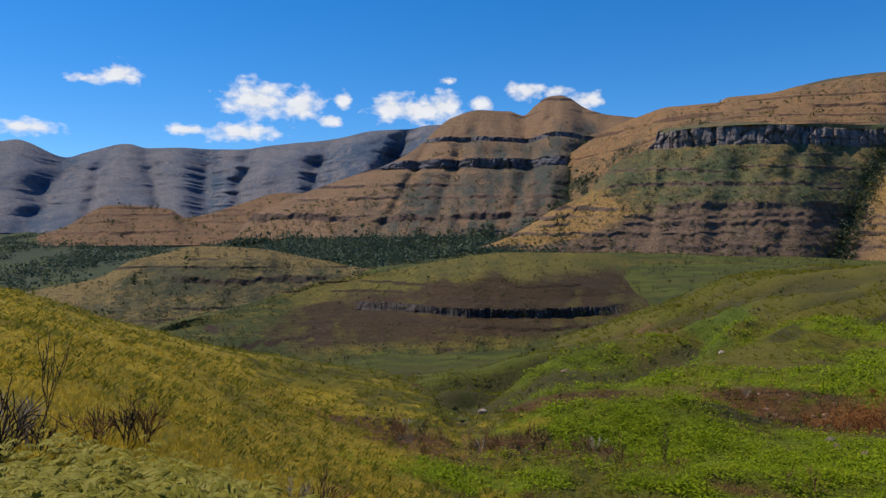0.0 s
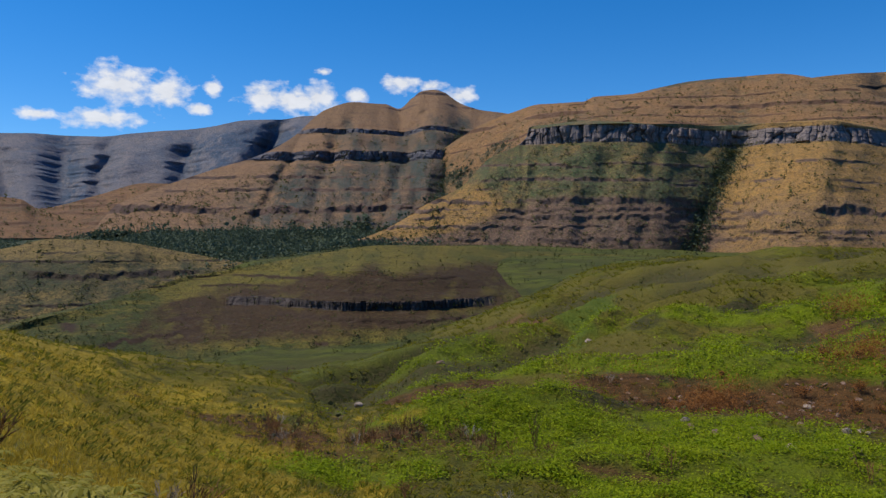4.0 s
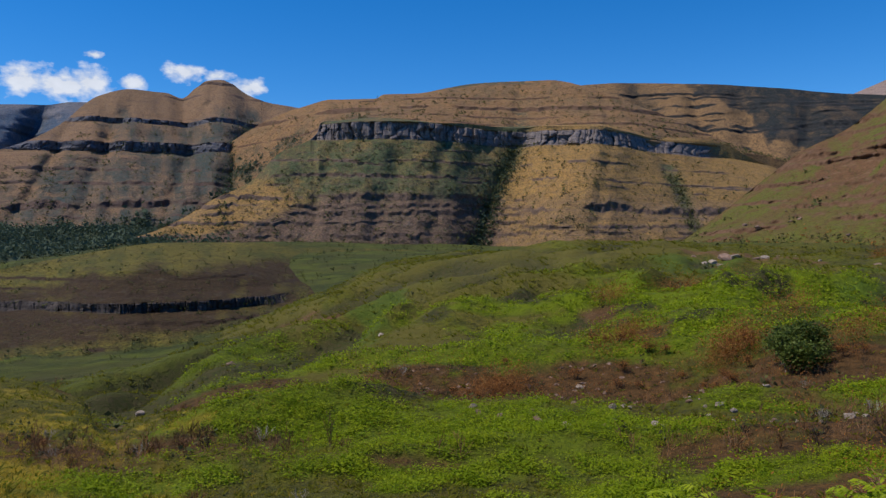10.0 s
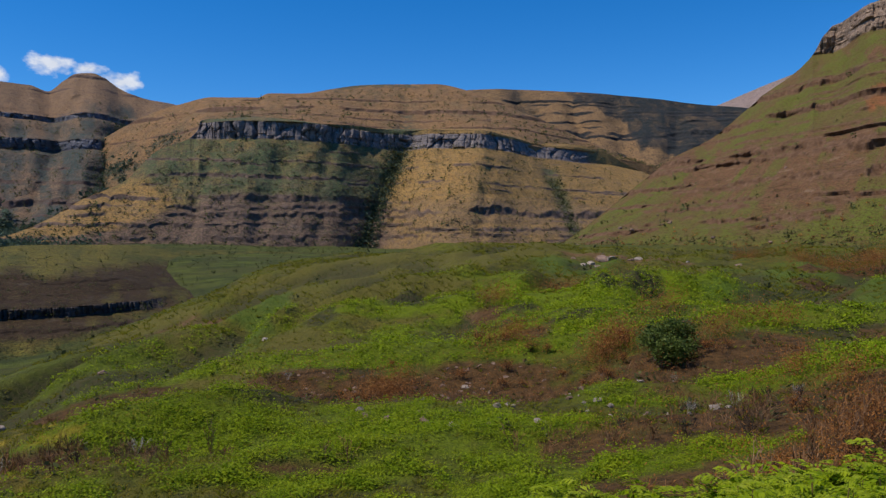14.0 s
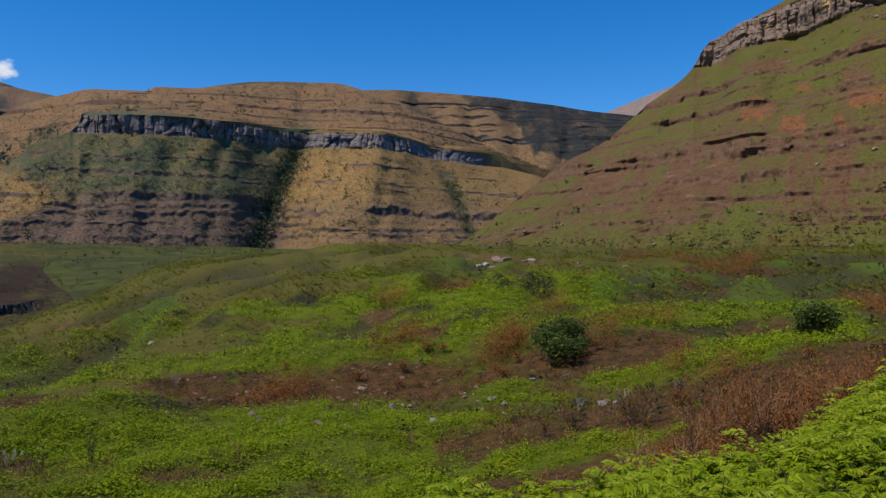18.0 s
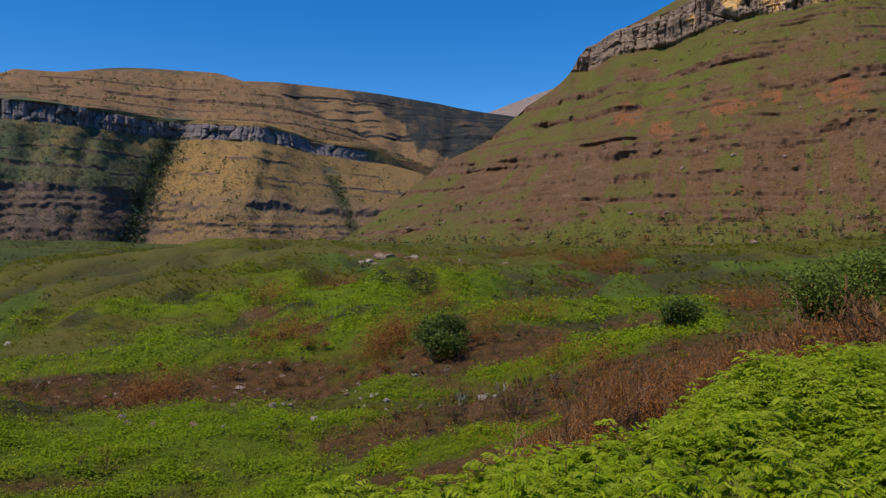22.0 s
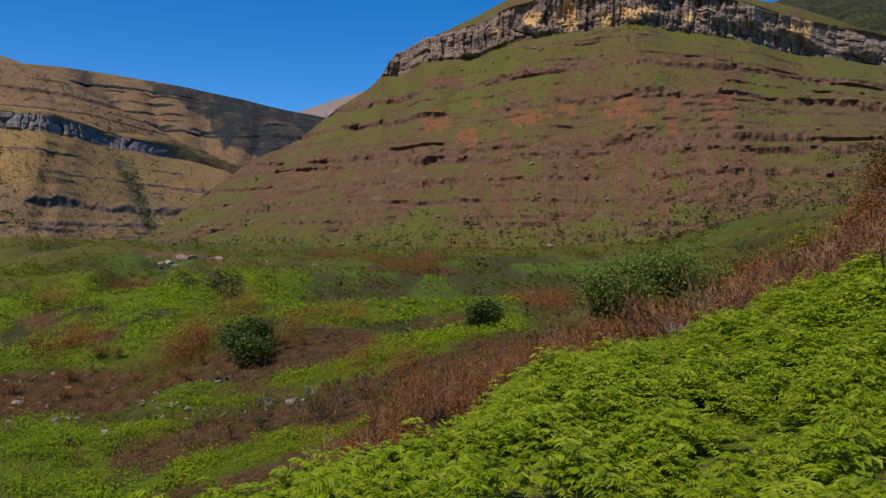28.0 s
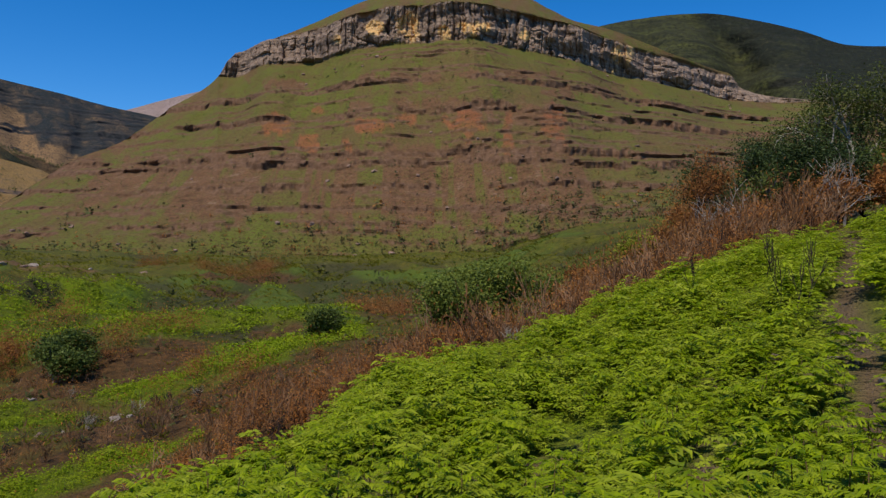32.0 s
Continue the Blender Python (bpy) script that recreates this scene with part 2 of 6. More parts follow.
def mountain_material(name, grass_a, grass_b, green, soil, rock_a, rock_b, green_share=0.5, grain=0.03, stain=None, clay=None, layered=1.4):
    """Grass on the gentle slopes, soil where it is thin, layered rock where attribute 'rock' says so."""
    m, n, l, b = nodes_of(name, 0.95)
    big, mid, fine = noise_node(n, l, grain * 0.25, 4), noise_node(n, l, grain, 6, 0.65), noise_node(n, l, grain * 5, 6, 0.7)
    layer = noise_node(n, l, grain * 2.5, 5, 0.6, (0.25, 0.25, 3.5))
    g = mix(n, l, ramp(n, l, mid, (0.35, (0, 0, 0)), (0.65, (1, 1, 1))), grass_a, grass_b)
    lo = 0.62 - 0.35 * green_share
    g = mix(n, l, math_node(n, l, "MULTIPLY", ramp(n, l, big, (lo, (0, 0, 0)), (lo + 0.16, (1, 1, 1))), attr(n, "green")), g, green)
    patchy = noise_node(n, l, grain * 1.5, 6, 0.72, (1, 1, 1.3))
    g = mix(n, l, math_node(n, l, "MULTIPLY", ramp(n, l, patchy, (0.42, (0.1, 0.1, 0.1)), (0.52, (0.95, 0.95, 0.95))), attr(n, "green")), g, green)
    g = mix(n, l, ramp(n, l, noise_node(n, l, grain * 3.0, 6, 0.75), (0.5, (0, 0, 0)), (0.66, (0.42, 0.42, 0.42))), g, tuple(0.55 * u + 0.45 * v for u, v in zip(soil, green)))
    thin = math_node(n, l, "ADD", math_node(n, l, "MULTIPLY", attr(n, "soil"), 1.5), math_node(n, l, "MULTIPLY", math_node(n, l, "SUBTRACT", math_node(n, l, "ADD", layer, mid), 1.1), layered), True)
    bed = noise_node(n, l, grain * 3.2, 4, 0.65, (0.16, 0.16, 2.6))
    g = mix(n, l, ramp(n, l, bed, (0.6, (0, 0, 0)), (0.68, (0.5, 0.5, 0.5))), g, tuple(0.5 * u + 0.5 * v for u, v in zip(rock_a, soil)))
    g = mix(n, l, thin, g, mix(n, l, fine, tuple(v * 0.5 for v in soil), tuple(v * 1.5 for v in soil)))
    g = mix(n, l, ramp(n, l, fine, (0.55, (0, 0, 0)), (0.75, (0.55, 0.55, 0.55))), g, tuple(v * 0.55 for v in green))
    if clay:
        g = mix(n, l, math_node(n, l, "MULTIPLY", ramp(n, l, mid, (0.3, (0.35, 0.35, 0.35)), (0.55, (0.95, 0.95, 0.95))), attr(n, "clay")), g, mix(n, l, fine, tuple(v * 0.7 for v in clay), tuple(v * 1.25 for v in clay)))
    dust = noise_node(n, l, grain * 13, 5, 0.8)
    g = mix(n, l, ramp(n, l, dust, (0.49, (0, 0, 0)), (0.6, (0.85, 0.85, 0.85))), g, tuple(v * 0.42 for v in soil))
    rubble = noise_node(n, l, grain * 2.2, 6, 0.78, (0.6, 0.6, 1.5))
    g = mix(n, l, math_node(n, l, "MULTIPLY", ramp(n, l, rubble, (0.54, (0, 0, 0)), (0.6, (0.8, 0.8, 0.8))), attr(n, "soil")), g, tuple(v * 0.45 for v in soil))
    g = mix(n, l, math_node(n, l, "MULTIPLY", ramp(n, l, rubble, (0.36, (0.6, 0.6, 0.6)), (0.42, (0, 0, 0))), attr(n, "soil")), g, tuple(0.5 * u + 0.5 * v for u, v in zip(soil, rock_b)))
    tufts = noise_node(n, l, grain * 8, 6, 0.8, (1, 1, 1.6))
    g = mix(n, l, ramp(n, l, tufts, (0.52, (0, 0, 0)), (0.6, (0.3, 0.3, 0.3))), g, tuple(v * 0.9 for v in green))
    g = mix(n, l, ramp(n, l, tufts, (0.36, (0.5, 0.5, 0.5)), (0.46, (0, 0, 0))), g, soil)
    g = mix(n, l, ramp(n, l, dust, (0.3, (0.5, 0.5, 0.5)), (0.42, (0, 0, 0))), g, tuple(min(1, v * 1.25) for v in grass_b))
    r = mix(n, l, ramp(n, l, layer, (0.3, (0, 0, 0)), (0.7, (1, 1, 1))), rock_a, rock_b)
    r = mix(n, l, ramp(n, l, fine, (0.5, (0, 0, 0)), (0.8, (0.8, 0.8, 0.8))), r, tuple(v * 0.45 for v in rock_a))
    r = mix(n, l, attr(n, "sheer"), mix(n, l, ramp(n, l, fine, (0.35, (0, 0, 0)), (0.7, (1, 1, 1))), tuple(v * 0.55 for v in soil), tuple(0.8 * v + 0.2 * u for u, v in zip(rock_b, soil))), r)
    seam = noise_node(n, l, grain * 4, 5, 0.75, (1, 1, 0.35))
    r = mix(n, l, math_node(n, l, "MULTIPLY", ramp(n, l, seam, (0.52, (0, 0, 0)), (0.62, (0.65, 0.65, 0.65))), attr(n, "sheer")), r, tuple(v * 0.4 for v in rock_a))
    r = mix(n, l, math_node(n, l, "MULTIPLY", ramp(n, l, seam, (0.36, (0.6, 0.6, 0.6)), (0.44, (0, 0, 0))), attr(n, "sheer")), r, tuple(v * 1.25 for v in rock_b))
    if stain:
        streak = noise_node(n, l, grain * 1.6, 5, 0.7, (1, 1, 0.35))
        r = mix(n, l, math_node(n, l, "MULTIPLY", ramp(n, l, streak, (0.38, (0, 0, 0)), (0.52, (1, 1, 1))), attr(n, "stain")), r, mix(n, l, fine, stain, tuple(v * 1.2 for v in stain)))
    c = mix(n, l, attr(n, "rock"), g, r)
    l.new(c, b.inputs["Base Color"])
    bump(n, l, b, math_node(n, l, "ADD", fine, mid), 0.8, 0.12 / grain)
    return m


# ---- landforms ----
def polar(b, r, z):
    a = np.radians(b)
    return np.stack([r * np.sin(a), r * np.cos(a), z + 0 * r * b], -1)


def line_of(points, bearings):
    p = np.array(points, float)
    return pchip(p[:, 0], p[:, 1], bearings), pchip(p[:, 0], p[:, 2], bearings) + EYE


def stretch(bs, reach):
    """1 over the bearings that a rock band runs through, fading at both ends."""
    return step(reach[0], reach[0] + 1.5, bs) * step(reach[1] + 1.5, reach[1], bs) if reach else 1.0


def rise(p):
    """The angle at which places on a slope stand above the viewer's eye."""
    return np.degrees(np.arctan2(p[..., 2] - EYE, np.hypot(p[..., 0], p[..., 1])))


def spots_at(b, e, places, seed, edge=0.3):
    """Uneven spots on a slope: bearing, rise, half width and half height in degrees."""
    total = np.zeros(b.shape)
    for q, (cb, ce, hb, he) in enumerate(places):
        d = np.hypot((b - cb) / hb, (e - ce) / he) + 0.45 * fbm(b * 1.6, e * 1.6, 0, 4, seed + q, 0.6)
        total = np.maximum(total, step(1 + edge, 1 - edge, d))
    return total


def landform(name, foot, crest, strata, material, label, step_deg=0.08, rows=130, between=(), gullies=(), relief=10.0, grain=90.0,
             columns=6.0, green=None, soil=None, back=0.5, seed=1, category="mountain", ragged=1.0, ledges=None, fan=None, ribs=0.45, stepped=False, boulders=False, bite=0.6, clay=None, stain=None):
    """A mountain or hill between a foot line and a crest line, with cliff bands (bottom, top) at level heights and gullies down its face.
    between: lines partway up; each runs through (bearing, distance, height)."""
    lo, hi = crest[0][0], crest[-1][0]
    bs = np.arange(lo, hi + step_deg, step_deg)
    rf, zf = line_of(foot, bs)
    rc, zc = line_of(crest, bs)
    zf = np.minimum(zf, zc - 3)
    rc = np.maximum(rc, rf + 5)
    lines = [(rf, zf)]
    for pts in between:
        r, z = line_of(pts, bs)
        pr, pz = lines[-1]
        z = np.clip(z, pz + 0.5, zc - 0.5)
        free = step(0.5, 16, zc - z)
        lines.append((rc - 1 + (np.clip(r, pr + 0.5, rc - 0.5) - rc + 1) * free, z))
    lines.append((rc, zc))
    k = len(lines) - 1
    per = max(12, rows // k)
    R, Z, HARD, SLOPE, DROP = [], [], [], [], []
    bx, by = np.sin(np.radians(bs)), np.cos(np.radians(bs))
    turns = float(np.mean(rc)) * 0.0175 / grain
    sheer_bands = [q for q in strata if q[2] > 0.97]
    for q in range(k):
        (r0, z0), (r1, z1) = lines[q], lines[q + 1]
        v = np.linspace(0, 1, per + 1)[:, None]
        zz, rr = z0 + (z1 - z0) * v, r0 + (r1 - r0) * v
        slope = np.clip((r1 - r0) / (z1 - z0 + 1e-3), 0.3, 4.5) + 0 * zz
        sheer, drop = np.zeros_like(zz), np.zeros_like(zz)
        for a, c, hard, *reach in sheer_bands:
            over = stretch(bs, reach)
            t = (zz - (a + c) / 2) / ((c - a) / 2)
            sheer = np.maximum(sheer, step(1.2, 0.9, np.abs(t)) * over)
            if stepped or not between:
                drop = drop - slope * (c - a) / 2 * np.clip(t, -1, 1) * step(2.6, 1.0, np.abs(t)) * 0.95 * over
        cut = slice(None) if q == k - 1 else slice(0, -1)
        R.append(rr[cut]), Z.append(zz[cut]), HARD.append(sheer[cut]), SLOPE.append(slope[cut]), DROP.append(drop[cut])
    DROP = np.concatenate(DROP)
    R, Z, HARD, SLOPE = np.concatenate(R), np.concatenate(Z), np.concatenate(HARD), np.concatenate(SLOPE)
    level = (Z - zf) / (zc - zf)
    keep = np.minimum(1, (1 - level) * 5) * np.minimum(1, level * 8 + 0.15)
    X, Y = R * bx, R * by
    tilt = np.clip(1.7 / SLOPE, 0.35, 1)
    ROCK, shift = HARD.copy(), DROP * np.minimum(1, (1 - level) * 12)
    # broken ledges: the slope stands up in short steps where a hard layer crops out
    BB = bs[None, :] + 0 * Z
    chips = fbm(bs * turns * 5.5, Z / grain * 2.0, 0, 3, seed + 62)
    for q, (a, c, hard, *reach) in enumerate(strata):
        if hard > 0.97:
            continue
        near = np.abs(Z - (a + c) / 2) < 2.4 * (c - a)
        zn, bn = Z[near], BB[near]
        along = fbm(bn * turns * 0.9 + 31 * q, seed, zn / grain, 4, seed + 60 + q, 0.62)
        mid = (a + c) / 2 + (c - a) * (0.3 * fbm(bn * turns * 0.7 + 17 * q, seed, 0, 2, seed + 80) + 0.28 * chips[near])
        half = (c - a) / 2 * np.clip(0.85 + 0.5 * along, 0.35, 1.3)
        here = step(0.95 - hard - 0.16, 0.95 - hard + 0.16, 0.5 + 0.55 * along) * ragged * stretch(bn, reach)
        t = (zn - mid) / half
        shift[near] -= SLOPE[near] * half * np.clip(t, -1, 1) * step(2.6, 0.9, np.abs(t)) * here * bite
        ROCK[near] = np.maximum(ROCK[near], step(1.25, 0.8, np.abs(t)) * here)
    if ledges:
        gap, thick, share, top = ledges
        warp = (Z + gap * (0.45 * fbm(bs * turns * 0.22, seed, 0, 2, seed + 90) + 0.13 * chips)) / gap
        band = np.floor(warp)
        along = fbm(bs * turns * 0.42, band * 7.3, 0, 4, seed + 91, 0.65)
        own = lattice(band.astype(np.int64), 5, 0, seed)
        here = step(0.62 - share, 1.0 - share, 0.5 + 0.5 * along + 0.16 * own) * step(top, top - 0.06, level)
        high = thick * (0.22 + 0.3 * here + 0.12 * chips + 0.12 * own)
        t = (warp - band - 0.5 + 0.3 * own) * gap / np.maximum(high, 0.12 * thick)
        shift = shift - SLOPE * np.maximum(high, 0.12 * thick) * np.clip(t, -1, 1) * step(2.6, 0.9, np.abs(t)) * here * bite
        ROCK = np.maximum(ROCK, step(1.25, 0.75, np.abs(t)) * step(0.1, 0.6, here))
    # blocks and spalls on the outcrops
    shift = shift + ROCK * (1 - HARD) * 0.22 * columns * chips
    shift = shift + keep * tilt * relief * fbm(X / grain, Y / grain, Z / grain, 5, seed, 0.42)
    cs = bs if fan is None else fan + (bs - fan) / (1.5 - 0.85 * level)
    rib = fbm(cs * turns * 1.2 + 0.6 * value_noise(Z / grain, bs * turns, 0, seed + 4), seed * 3.1, Z / (grain * 3), 3, seed + 5, 0.45)
    shift = shift + keep * tilt * relief * ribs * rib
    for (b0, b1, depth, width) in gullies:
        line = b1 + (b0 - b1) * level + 0.3 * width * fbm(Z / 40, b0, 0, 3, seed + 8)
        shift = shift + np.minimum(1, (1 - level) * 3 + 0.1) * np.minimum(1, 0.25 + level * 4) * depth * np.exp(-((bs - line) / width) ** 2) * tilt
    # upright blocks on the sheer cliffs
    tall = max([c - a for a, c, *_ in sheer_bands] + [10.0])
    blocks = np.zeros_like(R)
    for size, amount, high in ((2.2, 0.9, 0.55), (1.1, 0.7, 0.33), (0.5, 0.3, 0.16)) if boulders else ((3.0, 1.0, 0.9), (1.3, 0.6, 0.4), (0.5, 0.16, 0.2)):
        u = bs * turns * grain / (columns * size) + 0.4 * value_noise(Z / tall * 2, bs * turns * grain / (columns * size * 2), size, seed + 21) + 1.6 * fbm(bs * turns * grain / (columns * size * 5), 0, 0, 2, seed + 25)
        i = np.floor(u).astype(np.int64)
        j = np.floor(Z / (tall * high) + 2 * lattice(i, 7, 0, seed + 22)).astype(np.int64)
        edge = np.abs(2 * (u - i) - 1)
        blocks = blocks + amount * (0.6 * lattice(i, 3, 1, seed + 23) + 0.5 * lattice(i, j, 2, seed + 24) + 0.8 * edge ** 5)
    if boulders:
        # rounded, undercut sandstone
        shift = shift + HARD * columns * (0.9 * fbm(bs * turns * 1.1, Z / grain * 2.2, 0, 4, seed + 27, 0.55) + 0.5 * value_noise(Z / 7.0, bs * turns * 0.5, 0, seed + 28))
    shift = shift + HARD * columns * 0.75 * (blocks - 0.1) * np.minimum(1, (1 - level) * 20 + 0.1)
    R = R + shift
    soft = (1 - step(0.1, 0.5, HARD)) * 0.7
    for _ in range(3):
        R = R + soft * ((np.roll(R, 1, 1) + 2 * R + np.roll(R, -1, 1)) / 4 - R) * np.concatenate([[0], np.ones(len(bs) - 2), [0]])
    # behind the crest the ground falls away
    far = R[-1:] + (np.linspace(0.06, 1, 8)[:, None]) * back * (rc - rf)
    fall = zc - (np.linspace(0.06, 1, 8)[:, None]) ** 1.4 * (zc - zf) * 0.9
    R, Z, ROCK, HARD, level = (np.concatenate([a, b]) for a, b in ((R[:1] - 4, R), (Z[:1] - 70, Z), (ROCK[:1], ROCK), (HARD[:1], HARD), (level[:1], level)))
    verts = polar(bs[None, :] + 0 * np.concatenate([R, far]), np.concatenate([R, far]), np.concatenate([Z, fall]))
    shape = verts.shape[:2]
    pad = np.zeros_like(far)
    g = np.ones_like(verts[..., 0]) * 0.5 if green is None else green(bs[None, :] + 0 * verts[..., 0], np.concatenate([level, pad + 1]), verts)
    so = np.ones_like(verts[..., 0]) * 0.5 if soil is None else soil(bs[None, :] + 0 * verts[..., 0], np.concatenate([level, pad + 1]), verts)
    painted = {key: np.clip(f(bs[None, :] + 0 * verts[..., 0], rise(verts)), 0, 1) for key, f in (("clay", clay), ("stain", stain)) if f}
    me = mesh_from(name, verts.reshape(-1, 3), grid_faces(*shape)[:, ::-1], material, False,
                   {**painted, "rock": np.concatenate([ROCK, pad]), "sheer": step(0.55, 0.9, np.concatenate([HARD, pad])), "green": np.clip(g, 0, 1), "soil": np.clip(so, 0, 1)})
    ob = tagged(new(name, me), label, category, kind="structure")
    surf[name] = (verts[1:-8], level[1:], bs[None, :] + 0 * R[1:], ROCK[1:])
    return ob


surf = {}
FAR_FOOT = [(-60, 3100, 54.1), (-30, 3000, 78.6), (-15, 3000, 83.8), (6, 3000, 131)]
FAR_CREST = [(-60, 4300, 543.2), (-45, 4300, 619.6), (-36, 4250, 506.8), (-30.1, 4200, 545.5), (-29.2, 4200, 558.9), (-26.3, 4200, 486.7), (-25.1, 4200, 514.2), (-22.4, 4200, 568.6), (-21.2, 4200, 552.9), (-18.6, 4200, 562.6), (-15.1, 4150, 557.4), (-12.7, 4100, 576.2), (-10.2, 4100, 599.6), (-7.8, 4000, 609.9), (-5.2, 3950, 643.3), (-2.7, 3900, 648.4), (-1, 3850, 658.1), (6, 3800, 663.2)]
LOW_FOOT = [(-30, 2200, 23), (-15, 2150, 30), (-6, 2150, 37.5)]
LOW_CREST = [(-28, 2550, 57.9), (-26.5, 2600, 84), (-23.4, 2700, 165.1), (-19.7, 2700, 155.7), (-18.6, 2700, 127.3), (-16.5, 2750, 153.7), (-14.7, 2800, 186), (-11.9, 2800, 225.3), (-8, 2800, 225.3), (-6, 2800, 146.7)]
KNOB_FOOT = [(-16, 1750, 18.3), (-9.4, 1650, 14.4), (-3.6, 1600, 11.2), (2.8, 1600, 11.2), (6.6, 1600, 19.5), (20, 1650, 17.3)]
KNOB_CREST = [(-15.2, 1850, 45.2), (-13.9, 1950, 102.2), (-12.7, 2000, 126.9), (-7.8, 2100, 204.4), (-3.6, 2180, 270.4), (-1.9, 2300, 327.3), (0.7, 2500, 452.1), (2.8, 2550, 486.4), (4.9, 2600, 490.3), (6, 2600, 475.3), (7, 2600, 512), (7.8, 2600, 535.6), (8.7, 2600, 540.8), (9.5, 2600, 527.6), (10.3, 2600, 501.6), (11.6, 2550, 467.6), (14, 2550, 448.7), (17, 2500, 413.9), (22, 2500, 351.4)]
PLAT_FOOT = [(7, 1950, 80), (11, 1700, 95), (14.5, 1560, 140), (16.5, 1480, 196), (22, 1420, 204.6), (32, 1560, 197.1), (38, 1560, 202.6), (46, 1900, 199.7), (54, 1950, 102.2)]
PLAT_CREST = [(7, 2150, 218.4), (9, 2120, 267.8), (11, 2070, 309.4), (12.5, 2040, 334.1), (14.2, 2000, 350.9), (16.7, 2000, 374.3), (19.7, 1950, 367.8), (20.5, 1950, 379), (23, 1950, 381.5), (25.2, 2000, 404.7), (27.3, 2050, 425.3), (30, 2050, 428.3), (32.7, 2050, 428.3), (35.5, 2000, 396), (38, 1950, 350.9), (41, 1950, 305.4), (44, 1950, 253.3), (46.5, 1980, 215.1), (54, 2000, 111.8)]
MESA_FOOT = [(0, 1030, -10.8), (6.2, 1040, -9.1), (11.6, 1060, -11.1), (17.4, 1080, -3.8), (22, 1110, -9.7), (25.2, 1145, -12), (28, 1205, -12.6), (30, 1190, -12.5), (32, 1110, -11.6), (34, 1080, -11.3), (40.4, 1150, -12), (48, 1300, -13.6), (54, 1350, -14.1)]
MESA_BASE = [(0, 1250, 175.7), (15.8, 1300, 176.9), (19.5, 1295, 176), (23.7, 1300, 175.8), (27, 1370, 176.2), (29.9, 1420, 177.4), (31.2, 1430, 176.7), (32.4, 1420, 176.7), (34.2, 1430, 177.6), (36.3, 1430, 176.8), (39.6, 1550, 177.4), (42.9, 1705, 177.7), (45, 1800, 179.7), (48, 1890, 165.4), (54, 1930, 67.4)]
MESA_TOP = [(0, 1262, 204.4), (15.8, 1315, 204.7), (19.5, 1272, 207.2), (22, 1295, 207.4), (23.7, 1310, 206.5), (27, 1380, 214), (29.5, 1428, 214.3), (31.2, 1440, 214.3), (32.4, 1428, 215.2), (34.2, 1435, 214.5), (36.3, 1440, 214.2), (38.4, 1500, 210.8), (40.5, 1620, 209), (42.9, 1712, 213.2), (45, 1806, 209), (48, 1895, 185.8), (54, 1940, 67.7)]
MESA_CREST = [(0, 1060, 0.9), (1.2, 1080, 4.7), (3.8, 1120, 19), (5.9, 1160, 39.5), (8, 1190, 68.6), (10.6, 1230, 97.9), (12.8, 1270, 149.6), (14.6, 1300, 171.1), (15.5, 1318, 189.9), (15.75, 1330, 208.3), (17, 1370, 219.4), (19.6, 1350, 221.1), (22, 1370, 221.9), (23.7, 1400, 221.7), (27, 1490, 228), (29.5, 1515, 227.6), (32, 1520, 229.1), (34.2, 1510, 227), (36.3, 1510, 225.7), (38.4, 1570, 220.6), (40.5, 1680, 218.2), (42.9, 1745, 220.4), (45, 1816, 213.3), (46.5, 1855, 188.4), (49, 1900, 149.5), (54, 1950, 68.1)]
DARK_FOOT = [(32, 1950, 187.8), (45, 1900, 149.5), (66, 1900, 132.9)]
DARK_CREST = [(32, 2600, 467.8), (35.5, 2600, 521.9), (37.2, 2600, 522.8), (40.5, 2600, 513.4), (44.6, 2600, 496), (48.5, 2600, 469.2), (52.6, 2650, 442.5), (54.6, 2650, 429.2), (58, 2700, 398.7), (66, 2700, 331.5)]
PALE_FOOT = [(48, 3700, 323.7), (76, 3700, 323.7)]
PALE_CREST = [(48, 4300, 566.1), (51, 4300, 665.7), (53, 4300, 713.4), (55.2, 4300, 775.2), (56.9, 4300, 820.3), (60, 4300, 882.7), (66, 4300, 914), (76, 4300, 604.3)]
LEFT_FOOT = [(-36, 720, -63), (-20, 720, -61.7), (-10, 720, -54.1), (0, 740, -45.3)]
LEFT_CREST = [(-36, 880, -61.5), (-30, 880, -43), (-28.2, 880, -35.7), (-24.1, 890, -22.4), (-22.3, 900, -6.3), (-20, 900, 3.1), (-17.8, 900, 11), (-13.9, 900, 8.6), (-10.2, 900, -1.4), (-6.9, 900, -11.3), (0, 900, -31.4)]
BAND_FOOT = [(-22, 430, -46.7), (-16.6, 410, -47.4), (-11.8, 400, -59.1), (-3.6, 400, -59.1), (4.9, 410, -56.9), (9.1, 420, -53.1), (14, 440, -47), (20, 520, -36.4), (34, 640, -27.9)]
BAND_EDGE = [(-22, 450, -46.8), (-16.6, 455, -43), (-13.9, 465, -40), (-9.4, 500, -24.5), (-3.6, 520, -17.5), (3.2, 530, -15.5), (9.1, 545, -19), (14.9, 580, -30), (20, 640, -30), (34, 740, -22)]
BAND_CREST = [(-22, 460, -46.7), (-19.7, 490, -42), (-16, 530, -37.1), (-12, 580, -27.9), (-9, 620, -21.1), (-5, 650, -14.8), (0.7, 690, -3), (4.9, 740, 3.2), (10, 800, 2.8), (18, 860, -4.5), (34, 860, -13.5)]
